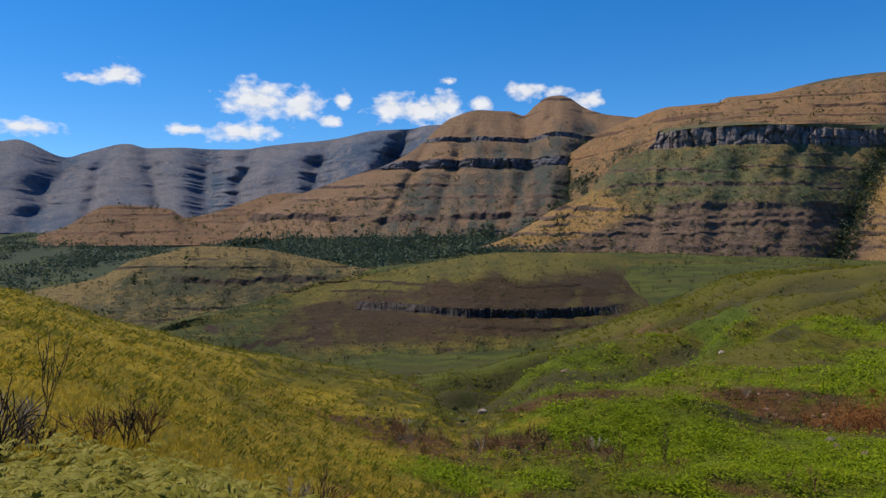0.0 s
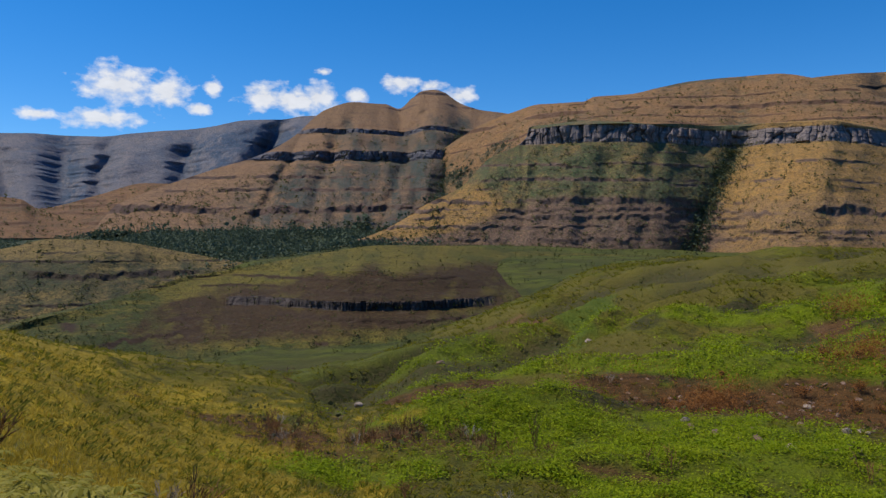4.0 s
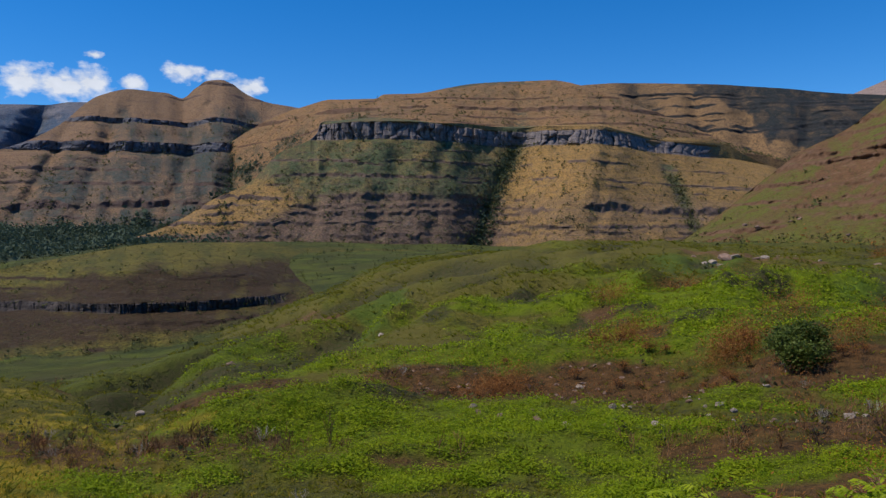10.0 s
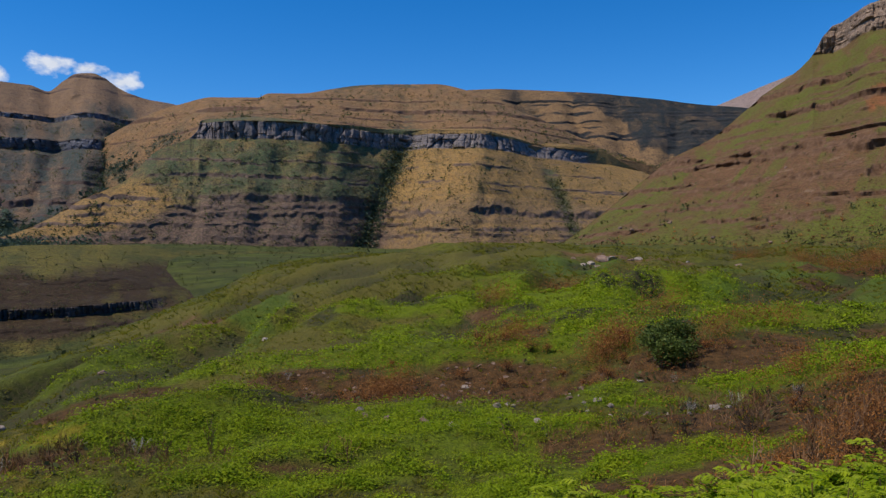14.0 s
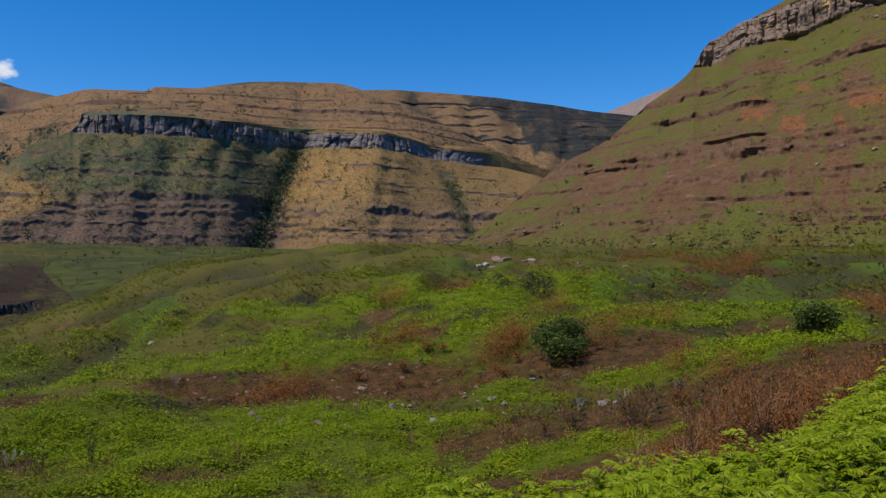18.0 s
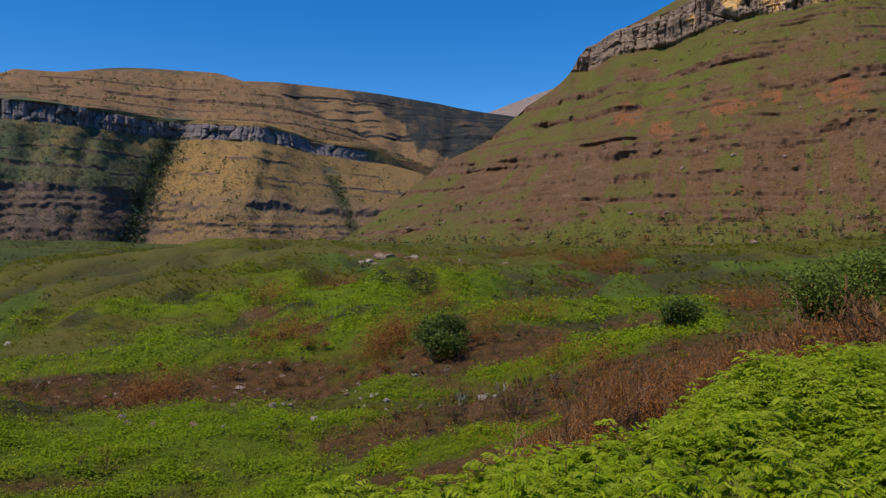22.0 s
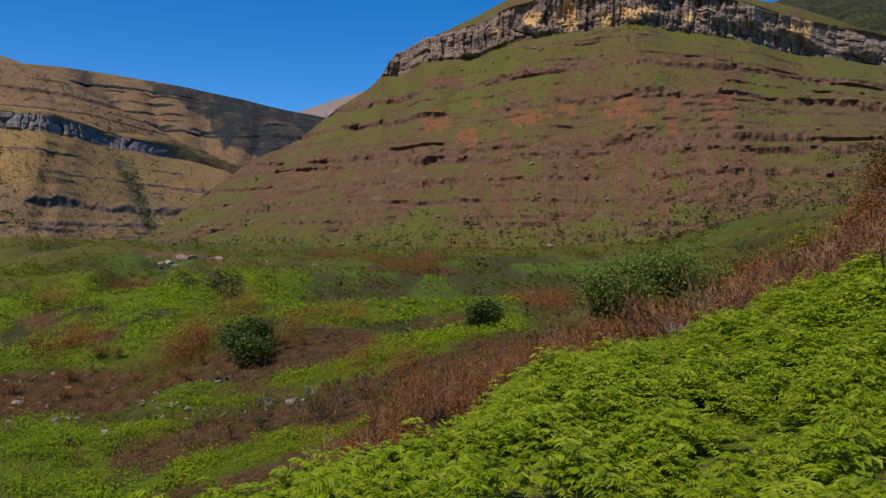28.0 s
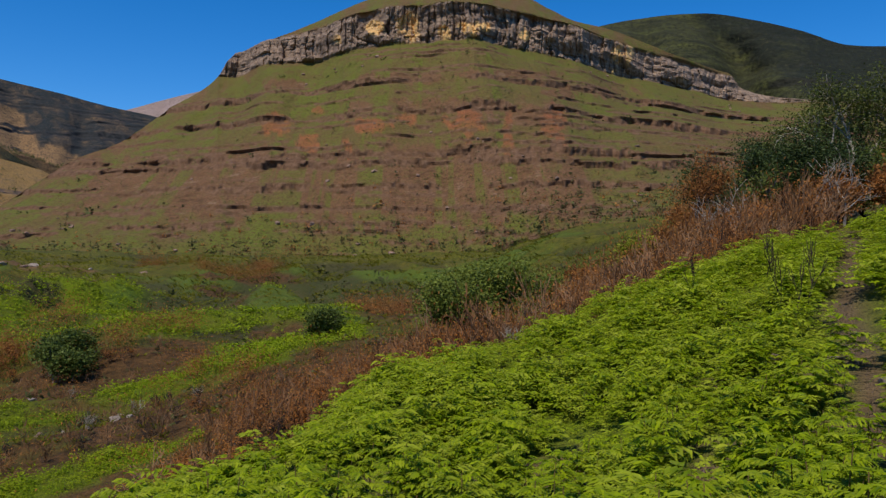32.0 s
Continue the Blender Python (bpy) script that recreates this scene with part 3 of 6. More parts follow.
CLIFF_FOOT = [(41, 400, -3.5), (45.6, 390, -2.7), (49, 370, -3.9), (54, 350, -4.6), (60, 345, -3), (64.7, 345, -1.8), (70, 340, -2.4), (75.6, 330, -4), (77.7, 320, -0.6), (84.8, 320, 10.6), (88.8, 320, 13.4), (100, 330, 17.3), (124, 340, 23.8)]
CLIFF_BASE = [(41, 560, 182), (58, 735, 158.9), (60.2, 731, 158.7), (62.7, 668, 159.1), (65.7, 655, 157.9), (69.4, 600, 159), (74, 576, 158.7), (77.4, 568, 158.6), (81.8, 595, 158.3), (85.4, 632, 158.7), (88.5, 688, 158.8), (92, 735, 158.9), (96.8, 830, 158.3), (110, 900, 158.7), (124, 900, 142.5)]
CLIFF_TOP = [(41, 570, 196.3), (58, 745, 189.9), (60.5, 741, 187.5), (62.7, 676, 188.7), (65.6, 663, 188.9), (69.4, 607, 189.1), (74, 584, 189.8), (77.4, 577, 189.7), (82, 604, 189.3), (85.4, 642, 190.2), (88.5, 697, 190.7), (92, 745, 189.9), (96.8, 840, 186.2), (110, 910, 185.1), (124, 910, 160.5)]
CLIFF_CREST = [(41, 440, -3.8), (42.4, 460, 1.6), (43.7, 480, 8.8), (47.7, 560, 41.3), (50, 600, 62.3), (52.6, 640, 80.5), (55.9, 690, 118.9), (59.2, 735, 160.3), (59.75, 737, 172.9), (60.4, 742, 183.6), (62.7, 690, 186.8), (65.6, 690, 201.1), (67.7, 690, 214.3), (69.4, 690, 224.2), (72, 690, 234.9), (75, 690, 240.3), (78, 690, 238.9), (82, 690, 228.9), (83.3, 690, 220.2), (85.4, 700, 210.7), (87.4, 715, 208.4), (90.7, 745, 198.9), (92.6, 770, 193.4), (96, 850, 192.3), (96.9, 860, 176.5), (100, 860, 164.1), (106, 880, 155.2), (113, 900, 142.5)]
HILL_FOOT = [(80, 1000, 140.5), (128, 1000, 105.1)]
HILL_CREST = [(80, 1500, 374), (84, 1500, 416), (87.4, 1500, 442.3), (90.6, 1500, 453.7), (94.1, 1500, 455.7), (97.5, 1500, 433.8), (100.7, 1500, 404.7), (103.5, 1500, 371.8), (105.7, 1500, 362.9), (115, 1500, 346.3), (128, 1500, 264.5)]

gold_grass = mountain_material("golden_mountain_grass", (0.29, 0.16, 0.072), (0.36, 0.205, 0.088), (0.055, 0.08, 0.055), (0.17, 0.095, 0.055), (0.095, 0.088, 0.1), (0.19, 0.165, 0.165), 0.35, 0.02)
# greens and rock shifted towards blue, as painted haze
knob_cover = mountain_material("hazy_tan_mountain_slopes", (0.28, 0.165, 0.09), (0.34, 0.2, 0.1), (0.042, 0.07, 0.066), (0.14, 0.09, 0.068), (0.075, 0.08, 0.105), (0.16, 0.155, 0.17), 0.85, 0.02)
# green, soil and rock are lightened to stand in for haze
mesa_cover = mountain_material("hazy_mesa_slopes", (0.34, 0.195, 0.062), (0.41, 0.24, 0.075), (0.072, 0.105, 0.048), (0.165, 0.11, 0.08), (0.12, 0.108, 0.115), (0.25, 0.21, 0.195), 0.85, 0.025)
# the blue of distance haze is mixed into all these colours
haze_blue_cover = mountain_material("haze_blue_slopes", (0.19, 0.18, 0.195), (0.24, 0.21, 0.2), (0.042, 0.085, 0.145), (0.12, 0.135, 0.18), (0.06, 0.095, 0.155), (0.11, 0.14, 0.2), 0.5, 0.012, layered=3.2)
# golden slopes, with near-black green and soil as painted shade
dark_cover = mountain_material("ridge_slopes_with_shade", (0.24, 0.145, 0.07), (0.3, 0.18, 0.08), (0.025, 0.033, 0.034), (0.022, 0.026, 0.028), (0.06, 0.058, 0.07), (0.13, 0.115, 0.11), 0.8, 0.018)
hill_cover = mountain_material("cliff_hill_slopes", (0.115, 0.085, 0.027), (0.145, 0.103, 0.036), (0.11, 0.13, 0.018), (0.16, 0.083, 0.042), (0.14, 0.096, 0.07), (0.35, 0.255, 0.185), 0.5, 0.06, (0.56, 0.35, 0.14), (0.29, 0.1, 0.042), 0.7)
# rock colours are darkened to carry the shade on the band
band_cover = mountain_material("band_hill_slopes", (0.155, 0.13, 0.024), (0.2, 0.16, 0.034), (0.046, 0.066, 0.018), (0.054, 0.033, 0.018), (0.03, 0.026, 0.026), (0.11, 0.092, 0.085), 0.5, 0.05)
left_cover = mountain_material("low_hill_slopes", (0.2, 0.15, 0.055), (0.25, 0.18, 0.07), (0.04, 0.055, 0.03), (0.075, 0.058, 0.04), (0.04, 0.038, 0.042), (0.11, 0.1, 0.1), 0.5, 0.035)
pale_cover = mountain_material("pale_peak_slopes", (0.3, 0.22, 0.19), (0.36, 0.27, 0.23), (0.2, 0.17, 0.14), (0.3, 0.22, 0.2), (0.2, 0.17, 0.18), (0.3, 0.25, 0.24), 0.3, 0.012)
# the near-black green and soil are shade colours for the right half
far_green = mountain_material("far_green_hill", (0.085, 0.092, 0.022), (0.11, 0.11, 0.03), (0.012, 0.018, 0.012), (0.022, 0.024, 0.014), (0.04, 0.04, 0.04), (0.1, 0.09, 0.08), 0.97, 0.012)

near_line = lambda b, v, b0, b1, w: np.exp(-((b - (b1 + (b0 - b1) * v)) / w) ** 2)
mottle = lambda b, v, f, seed: np.clip(0.5 + 0.9 * fbm(b * f, v * f * 5, 0, 4, seed, 0.6), 0, 1)
# the shaded right flank is painted a darker blue, like the ravines
landform("far_range", FAR_FOOT, FAR_CREST, [], haze_blue_cover, "long mountain range with rock bands, tinted blue-grey for haze", 0.1, 100,
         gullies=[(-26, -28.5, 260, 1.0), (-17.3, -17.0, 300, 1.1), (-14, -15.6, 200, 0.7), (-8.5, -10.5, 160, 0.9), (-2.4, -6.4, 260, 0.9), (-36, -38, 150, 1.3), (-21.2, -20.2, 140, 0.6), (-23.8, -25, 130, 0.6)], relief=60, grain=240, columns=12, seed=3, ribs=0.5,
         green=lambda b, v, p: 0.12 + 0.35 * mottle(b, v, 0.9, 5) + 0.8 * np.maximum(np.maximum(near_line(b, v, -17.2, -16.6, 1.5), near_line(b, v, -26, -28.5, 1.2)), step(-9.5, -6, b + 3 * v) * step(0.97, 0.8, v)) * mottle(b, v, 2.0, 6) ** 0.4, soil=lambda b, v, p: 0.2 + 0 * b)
landform("low_foothills", LOW_FOOT, LOW_CREST, [(100, 108, 0.5), (150, 160, 0.6)], gold_grass, "low tan grassy foothills below the range", 0.1, 60, relief=28, grain=170, seed=4, columns=8, ledges=(30, 7, 0.15, 0.95), ribs=0.9,
         gullies=[(-17.5, -18, 70, 0.8), (-13, -14, 60, 0.6), (-21.5, -22, 40, 0.7)], green=lambda b, v, p: 0.25 + 0.5 * mottle(b, v, 1.5, 12))
landform("knob_peak", KNOB_FOOT, KNOB_CREST, [(82, 100, 0.85), (140, 148, 0.55), (180, 188, 0.5), (243, 268, 1.0), (346, 360, 1.0), (466, 473, 0.5), (518, 528, 0.8)], knob_cover,
         "tan mountain with dark rock bands and a domed summit", 0.08, 170, gullies=[(12.5, 8.5, 60, 1.0), (6.2, 7.5, 34, 0.6), (-1.0, -5.5, 34, 0.5), (3, -1.5, 36, 0.7), (8.6, 4.5, 26, 0.5), (1, 1.5, 24, 0.5)], relief=15, grain=105, columns=11, seed=5, ledges=(38, 5, -0.08, 0.8), ribs=0.8,
         green=lambda b, v, p: 0.1 + 0.9 * step(0.85, 0.4, v + 0.25 * fbm(b * 0.9, v * 5, 0, 4, 3)) * step(-9, 0, b + 6 * (0.5 - v)) * (0.35 + 0.65 * mottle(b, v, 1.4, 13)), soil=lambda b, v, p: 0.15 + 0 * b)
# shade on the ridge's right end and ravine, put into the colour
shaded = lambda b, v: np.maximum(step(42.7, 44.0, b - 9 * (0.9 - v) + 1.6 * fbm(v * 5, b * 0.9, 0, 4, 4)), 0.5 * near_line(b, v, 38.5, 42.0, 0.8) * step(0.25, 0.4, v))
landform("dark_ridge", DARK_FOOT, DARK_CREST, [(300, 318, 0.7), (395, 405, 0.55), (355, 362, 0.5)], dark_cover, "ridge behind the golden spur, shade painted on its right end", 0.08, 110,
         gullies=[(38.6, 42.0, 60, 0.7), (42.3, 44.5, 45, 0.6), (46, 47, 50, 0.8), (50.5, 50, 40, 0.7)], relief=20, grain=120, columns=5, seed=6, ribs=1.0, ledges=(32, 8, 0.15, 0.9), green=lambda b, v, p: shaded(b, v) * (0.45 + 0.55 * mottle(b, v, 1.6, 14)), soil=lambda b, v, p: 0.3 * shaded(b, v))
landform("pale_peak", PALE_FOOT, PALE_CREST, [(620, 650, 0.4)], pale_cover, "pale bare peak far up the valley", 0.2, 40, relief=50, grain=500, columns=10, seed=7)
landform("plateau_top", PLAT_FOOT, PLAT_CREST, [(252, 257, 0.6), (306, 318, 0.85), (352, 357, 0.6), (278, 282, 0.5)], gold_grass, "golden grass plateau above the cliffs", 0.07, 110,
         gullies=[(36.5, 37.5, 14, 0.5), (30.6, 30.4, 18, 0.5), (22.4, 21.8, 8, 0.6)], relief=14, grain=110, columns=8, seed=8, ribs=0.6, soil=lambda b, v, p: 0.15 + 0 * b,
         green=lambda b, v, p: 0.1 + 0.25 * mottle(b, v, 1.2, 15) + 0.8 * step(0.88, 1.0, v) * step(24, 27, b) * step(33, 31, b) + 0.7 * step(0.8, .2, v) * step(22, 20, b) * step(17, 18.5, b) + 0.9 * step(16, 13.5, b) * step(0.75, 0.5, v) * mottle(b, v, 1.8, 32) + 0.6 * near_line(b, v, 30.6, 30.4, 0.6) * (v < 0.5))
# the left face has green and brown cover, darkened in colour for its shade
landform("cliff_mesa", MESA_FOOT, MESA_CREST, [(10, 17, 0.8), (30, 35, 0.8, 0, 30), (43, 50, 0.85, 0, 30), (56, 62, 0.9, 0, 30), (68, 77, 0.95, 0, 30), (44, 56, 0.96, 30, 54), (20, 25, 0.7, 30, 54), (100, 104, 0.7, 36, 54), (108, 113, 0.55, 0, 30), (136, 140, 0.5), (178, 207, 1.0, 0, 43.5)], mesa_cover,
         "mountain with a columned cliff band over green and golden slopes", 0.07, 225, between=[MESA_BASE, MESA_TOP],
         gullies=[(31.4, 27.0, 13, 0.6), (40, 43.5, 22, 0.6), (22, 19.5, 8, 0.8), (35.5, 34.5, -40, 2.5), (25, 24, 7, 0.6), (17.5, 14.5, 8, 0.6), (37.4, 36, 10, 0.5)], relief=9, grain=58, columns=10, seed=9, ledges=(17, 3.0, -0.08, 0.8), ribs=0.6,
         green=lambda b, v, p: 0.06 + (0.55 + 0.4 * mottle(b, v, 1.3, 16)) * step(15.5, 18.5, b + 6 * v + fbm(b, v * 6, 0, 3, 17)) * step(30.4, 28.6, b - 4.4 * (v - 0.5)) + 0.8 * near_line(b, v, 40, 43.5, 0.5) * (v < 0.7), soil=lambda b, v, p: step(0.42, 0.3, v) * (0.7 - 0.45 * step(28, 30, b)) + 0.1)
# tan crest and dark face: lit top and shaded front put into the colour
landform("left_hill", LEFT_FOOT, LEFT_CREST, [(-26, -20, 0.9, -20, -9), (-12, -10, 0.5)], left_cover, "low tan hill with a dark ledge in the valley", 0.08, 80, relief=12, grain=55, columns=5, seed=10, category="hill", ledges=(9, 2, 0.12, 0.85), ribs=1.0,
         gullies=[(-21, -23, 20, 0.8), (-12, -10, 16, 0.7)], green=lambda b, v, p: step(0.88, 0.7, v + 0.08 * fbm(b, v * 3, 0, 3, 18)) * (0.6 + 0.4 * mottle(b, v, 1.0, 19)) * step(-25, -21, b + 4 * (1 - v)), soil=lambda b, v, p: 0.08 + 0 * b)
landform("band_hill", BAND_FOOT, BAND_CREST, [(-36.5, -31, 1.0, -7.5, 12.5), (-20.5, -19, 0.6), (-26, -24.8, 0.5)], band_cover, "brown burnt hill with a dark rock band across its face", 0.08, 100, between=[BAND_EDGE], stepped=True, relief=5, grain=36, columns=2.6, seed=11, category="hill", ledges=(6, 1.6, 0.12, 0.6), ribs=1.2,
         gullies=[(9.5, 11, 10, 0.8), (-10, -9, 9, 0.8), (3, 4, 6, 0.5), (-3.5, -4.5, 6, 0.5)], back=1.2, green=lambda b, v, p: 0.12 + 0.35 * mottle(b, v, 1.2, 20) * step(0.6, 0.75, v) + 0.8 * step(0.22, 0.05, v + 0.06 * fbm(b, v, 0, 3, 21)) + 0.9 * step(-9, -13, b) + 0.5 * step(9, 16, b),
         soil=lambda b, v, p: step(0.8, 0.62, v + 0.07 * fbm(b * 0.5, v * 2, 0, 3, 22)) * step(0.08, 0.25, v) * step(-14, -8, b + 2 * fbm(b, v * 5, 0, 3, 23)) * np.clip(0.95 + 0.4 * fbm(b * 0.7, v * 4, 0, 4, 6), 0, 1))
# red earth scars, pale slips and green runs of grass on the steep hill
SCARS = [(63.4, 9.0, 0.9, 0.75), (65.6, 7.9, 0.75, 0.7), (77.4, 9.7, 1.3, 1.1), (83.8, 9.6, 1.0, 0.9), (84.3, 8.4, 0.4, 0.5), (70.0, 9.3, 1.2, 0.5), (80.5, 8.2, 0.35, 1.5), (68.5, 7.6, 0.25, 0.7), (73.0, 9.9, 0.7, 0.4), (66.4, 10.3, 0.5, 0.3)]
BROWN = [(72, 4.6, 14, 2.6), (56, 4.2, 6, 2.0), (84, 4.8, 6, 2.2), (78, 7.3, 7, 0.8), (66, 6.3, 8, 0.9), (81, 10.2, 3, 0.9), (64, 12.0, 2.2, 0.35), (73, 12.8, 4, 0.35), (80, 13.2, 3.5, 0.3), (87, 11.8, 3.5, 0.35), (76, 10.9, 3.5, 0.45), (69, 10.6, 2.4, 0.35)]
fanned = lambda b, v: (b - 76) / (1.5 - 0.85 * v)
landform("cliff_hill", CLIFF_FOOT, CLIFF_CREST, [(10, 12, 0.5), (22, 24, 0.65), (33, 36.5, 0.75), (47, 51.5, 0.93), (53.5, 58, 0.93), (62, 64, 0.6), (76, 78, 0.5), (88, 93, 0.85), (104, 106, 0.5), (116, 121, 0.9), (123, 125, 0.6), (161, 190, 1.0)], hill_cover,
         "steep green and brown hill topped by a sandstone cliff", 0.075, 270, between=[CLIFF_BASE, CLIFF_TOP], gullies=[(61.5, 50, 6, 1.3), (64, 55.5, 5, 1.1), (67.5, 61, 5, 1.2), (71, 66.5, 3.5, 1.1), (79, 82, 3, 1.2), (82.5, 88, 5, 1.4), (86, 94, 7, 1.4), (90, 101, 9, 1.6)],
         relief=5.0, grain=30, columns=6, seed=12, fan=76.0, ribs=0.9, bite=0.88, boulders=True, ledges=(6.0, 1.9, 0.14, 0.72),
         green=lambda b, v, p: 0.08 + step(-0.05, 0.3, fbm(fanned(b, v) * 1.1 + 1.5 * v, v * 0.9, 0, 5, 24, 0.62)) * (0.55 + 0.45 * step(0.34, 0.46, v)) + 0.7 * step(0.14, 0.03, v + 0.05 * fbm(b, 0, 0, 3, 25)) + 0.5 * step(0.58, 0.66, v) * step(0.82, 0.78, v) + 0.3 * step(0.4, 0.48, v),
         soil=lambda b, v, p: 0.5 * step(0.78, 0.82, v) * mottle(b, v, 1.5, 31) + 0.9 * spots_at(b, rise(p), BROWN, 26, 0.35) * np.clip(1.0 - 0.85 * step(-0.05, 0.3, fbm(fanned(b, v) * 1.1 + 1.5 * v, v * 0.9, 0, 5, 24, 0.62)), 0, 1),
         clay=lambda b, e: spots_at(b, e, SCARS, 28, 0.25), stain=lambda b, e: spots_at(b, e, [(73.0, 16.4, 0.8, 0.9), (70.4, 16.3, 0.6, 0.8), (77.6, 16.4, 1.2, 0.5), (75.6, 16.0, 0.5, 0.5), (88.4, 14.2, 0.5, 0.9), (89.2, 14.2, 0.25, 0.7), (81.5, 16.0, 0.4, 0.4), (67.6, 15.2, 0.4, 0.4)], 29, 0.2))
# cloud shade over the hill's right half is painted into its cover
landform("far_green_hill", HILL_FOOT, HILL_CREST, [(250, 262, 0.3)], far_green, "smooth green hill behind the cliff, shade painted on its right half", 0.15, 60, relief=30, grain=200, columns=5, seed=13, ribs=0.8,
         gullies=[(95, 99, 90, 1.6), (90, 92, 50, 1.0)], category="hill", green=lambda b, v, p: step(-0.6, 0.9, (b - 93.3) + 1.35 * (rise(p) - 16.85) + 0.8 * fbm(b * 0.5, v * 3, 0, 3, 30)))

# ---- the ground: cross-sections from the viewer outwards, (distance, height above the ground at the viewer) ----
SECTIONS = [
    (-180, (10, 1), (50, 8), (300, 60), (1000, 120), (5000, 200)),
    (-120, (10, 1), (50, 7), (300, 40), (1000, 60), (5000, 100)),
    (-60, (8, -0.4), (20, 0), (50, 1.5), (110, 4), (300, -10), (900, -40), (2000, 0), (5000, 100)),
    (-30, (5, -0.35), (8, -0.9), (20, -1.9), (40, -2.3), (92, -2.0), (150, -12), (300, -48), (450, -62), (720, -62), (1200, -26), (2200, 25), (2700, 60), (5000, 140)),
    (-20, (5, -0.45), (9, -1.3), (20, -3.0), (40, -4.8), (96, -8.1), (150, -18), (300, -50), (450, -62), (720, -60), (1200, -16), (2200, 25), (2700, 60), (5000, 140)),
    (-10, (5, -0.6), (10, -2.1), (20, -4.8), (40, -8.4), (66, -10.6), (92, -11.1), (130, -20), (300, -50), (400, -56), (720, -40), (1200, -4), (1700, 26), (5000, 140)),
    (-3, (5, -0.7), (10, -2.5), (20, -5.4), (40, -10.2), (66, -12.4), (88, -12.6), (110, -21), (200, -34), (300, -46), (400, -53), (720, -20), (1200, 0), (1600, 26), (5000, 140)),
    (-0.7, (5, -0.7), (10, -2.5), (20, -5.5), (40, -10.6), (66, -12.8), (86, -13.6), (98, -19.5), (120, -22.5), (200, -32), (300, -46), (400, -53), (720, -16), (1200, 0), (1600, 26), (5000, 140)),
    (1.0, (5, -0.7), (10, -2.6), (20, -5.6), (40, -11.0), (66, -13.9), (76, -15.6), (85, -19.0), (98, -21.5), (120, -23), (200, -30), (300, -45), (400, -52), (720, -13), (1100, 2), (1600, 25), (5000, 140)),
    (2.4, (5, -0.7), (10, -2.6), (20, -5.6), (40, -11.2), (66, -13.9), (82, -15.4), (92, -20), (120, -23), (200, -29), (300, -45), (400, -52), (720, -12), (1040, 3), (1600, 25), (5000, 140)),
    (9, (5, -0.7), (10, -2.6), (20, -5.6), (40, -11.2), (54, -12.0), (66, -12.2), (76, -13.5), (92, -18), (112, -16.5), (130, -17.5), (200, -21.5), (250, -25.5), (300, -36), (420, -48), (800, -5), (1040, 3), (1600, 20), (5000, 140)),
    (15, (5, -0.7), (10, -2.6), (20, -5.6), (40, -11.2), (54, -12.3), (66, -12.0), (76, -13.2), (92, -17.2), (112, -16.4), (130, -17.5), (200, -17), (265, -16.6), (310, -26), (440, -42), (800, -5), (1040, 2), (5000, 140)),
    (22, (5, -0.7), (10, -2.5), (20, -5.4), (40, -11.3), (54, -12.4), (68, -12.7), (77, -14.9), (86, -16.2), (96, -14.4), (108, -14.8), (130, -14.6), (200, -9.5), (275, -4.0), (330, -9), (460, -26), (800, -8), (1080, -2), (5000, 140)),
    (30, (5, -0.7), (10, -2.5), (20, -5.4), (40, -11.4), (55, -12.2), (72, -13.6), (80, -15.9), (86, -15.8), (98, -13.6), (130, -12.2), (200, -5.5), (300, -0.3), (360, -3), (500, -10), (1050, -8), (5000, 140)),
    (40, (5, -0.7), (10, -2.5), (20, -5.4), (40, -11.2), (55, -12.2), (72, -13.7), (79, -15.8), (84, -15.6), (96, -13.0), (130, -10.8), (200, -5.0), (300, 0.6), (420, -1), (1050, -8), (5000, 140)),
    (50, (5, -0.7), (10, -2.4), (20, -5.4), (32, -9.2), (50, -10.0), (66, -11.8), (76, -11.8), (92, -9.9), (130, -9.0), (200, -6.4), (330, -1.8), (600, 10), (5000, 140)),
    (60, (5, -0.6), (10, -1.9), (17, -3.9), (22, -5.9), (36, -7.8), (55, -8.5), (70, -9.3), (100, -8.7), (150, -8.2), (220, -5.2), (340, -0.9), (600, 20), (5000, 140)),
    (70, (5, -0.6), (10, -1.6), (16, -2.5), (22, -3.1), (28, -4.6), (40, -5.8), (60, -6.3), (100, -6.8), (160, -5.7), (220, -3.6), (335, -0.4), (600, 25), (5000, 140)),
    (78, (5, -0.6), (10, -1.5), (16, -2.0), (24, -1.9), (30, -2.9), (40, -3.9), (60, -4.5), (100, -5.2), (160, -4.0), (220, -2.4), (325, 0.8), (600, 30), (5000, 140)),
    (85, (5, -0.55), (10, -1.4), (16, -1.6), (26, -1.2), (34, -1.9), (60, -2.0), (100, -1.0), (160, 3), (320, 12), (600, 40), (5000, 140)),
    (93, (5, -0.5), (10, -1.0), (16, -0.8), (28, 0.2), (40, 0.7), (60, 2.0), (100, 5), (320, 17), (600, 45), (5000, 140)),
    (100, (5, -0.4), (10, -0.5), (16, 0.1), (30, 1.5), (60, 4.5), (100, 8), (320, 24), (600, 55), (5000, 150)),
    (108, (5, -0.3), (10, -0.3), (16, 0.5), (32, 2.4), (60, 6), (100, 11), (320, 40), (600, 70), (5000, 170)),
    (140, (10, 1.0), (50, 9), (300, 60), (1000, 120), (5000, 200)),
    (180, (10, 1), (50, 8), (300, 60), (1000, 120), (5000, 200)),
]
SEC_B = np.array([s[0] for s in SECTIONS], float)
LOG_R = np.log(np.concatenate([[0.8], np.geomspace(2, 5000, 280)]))
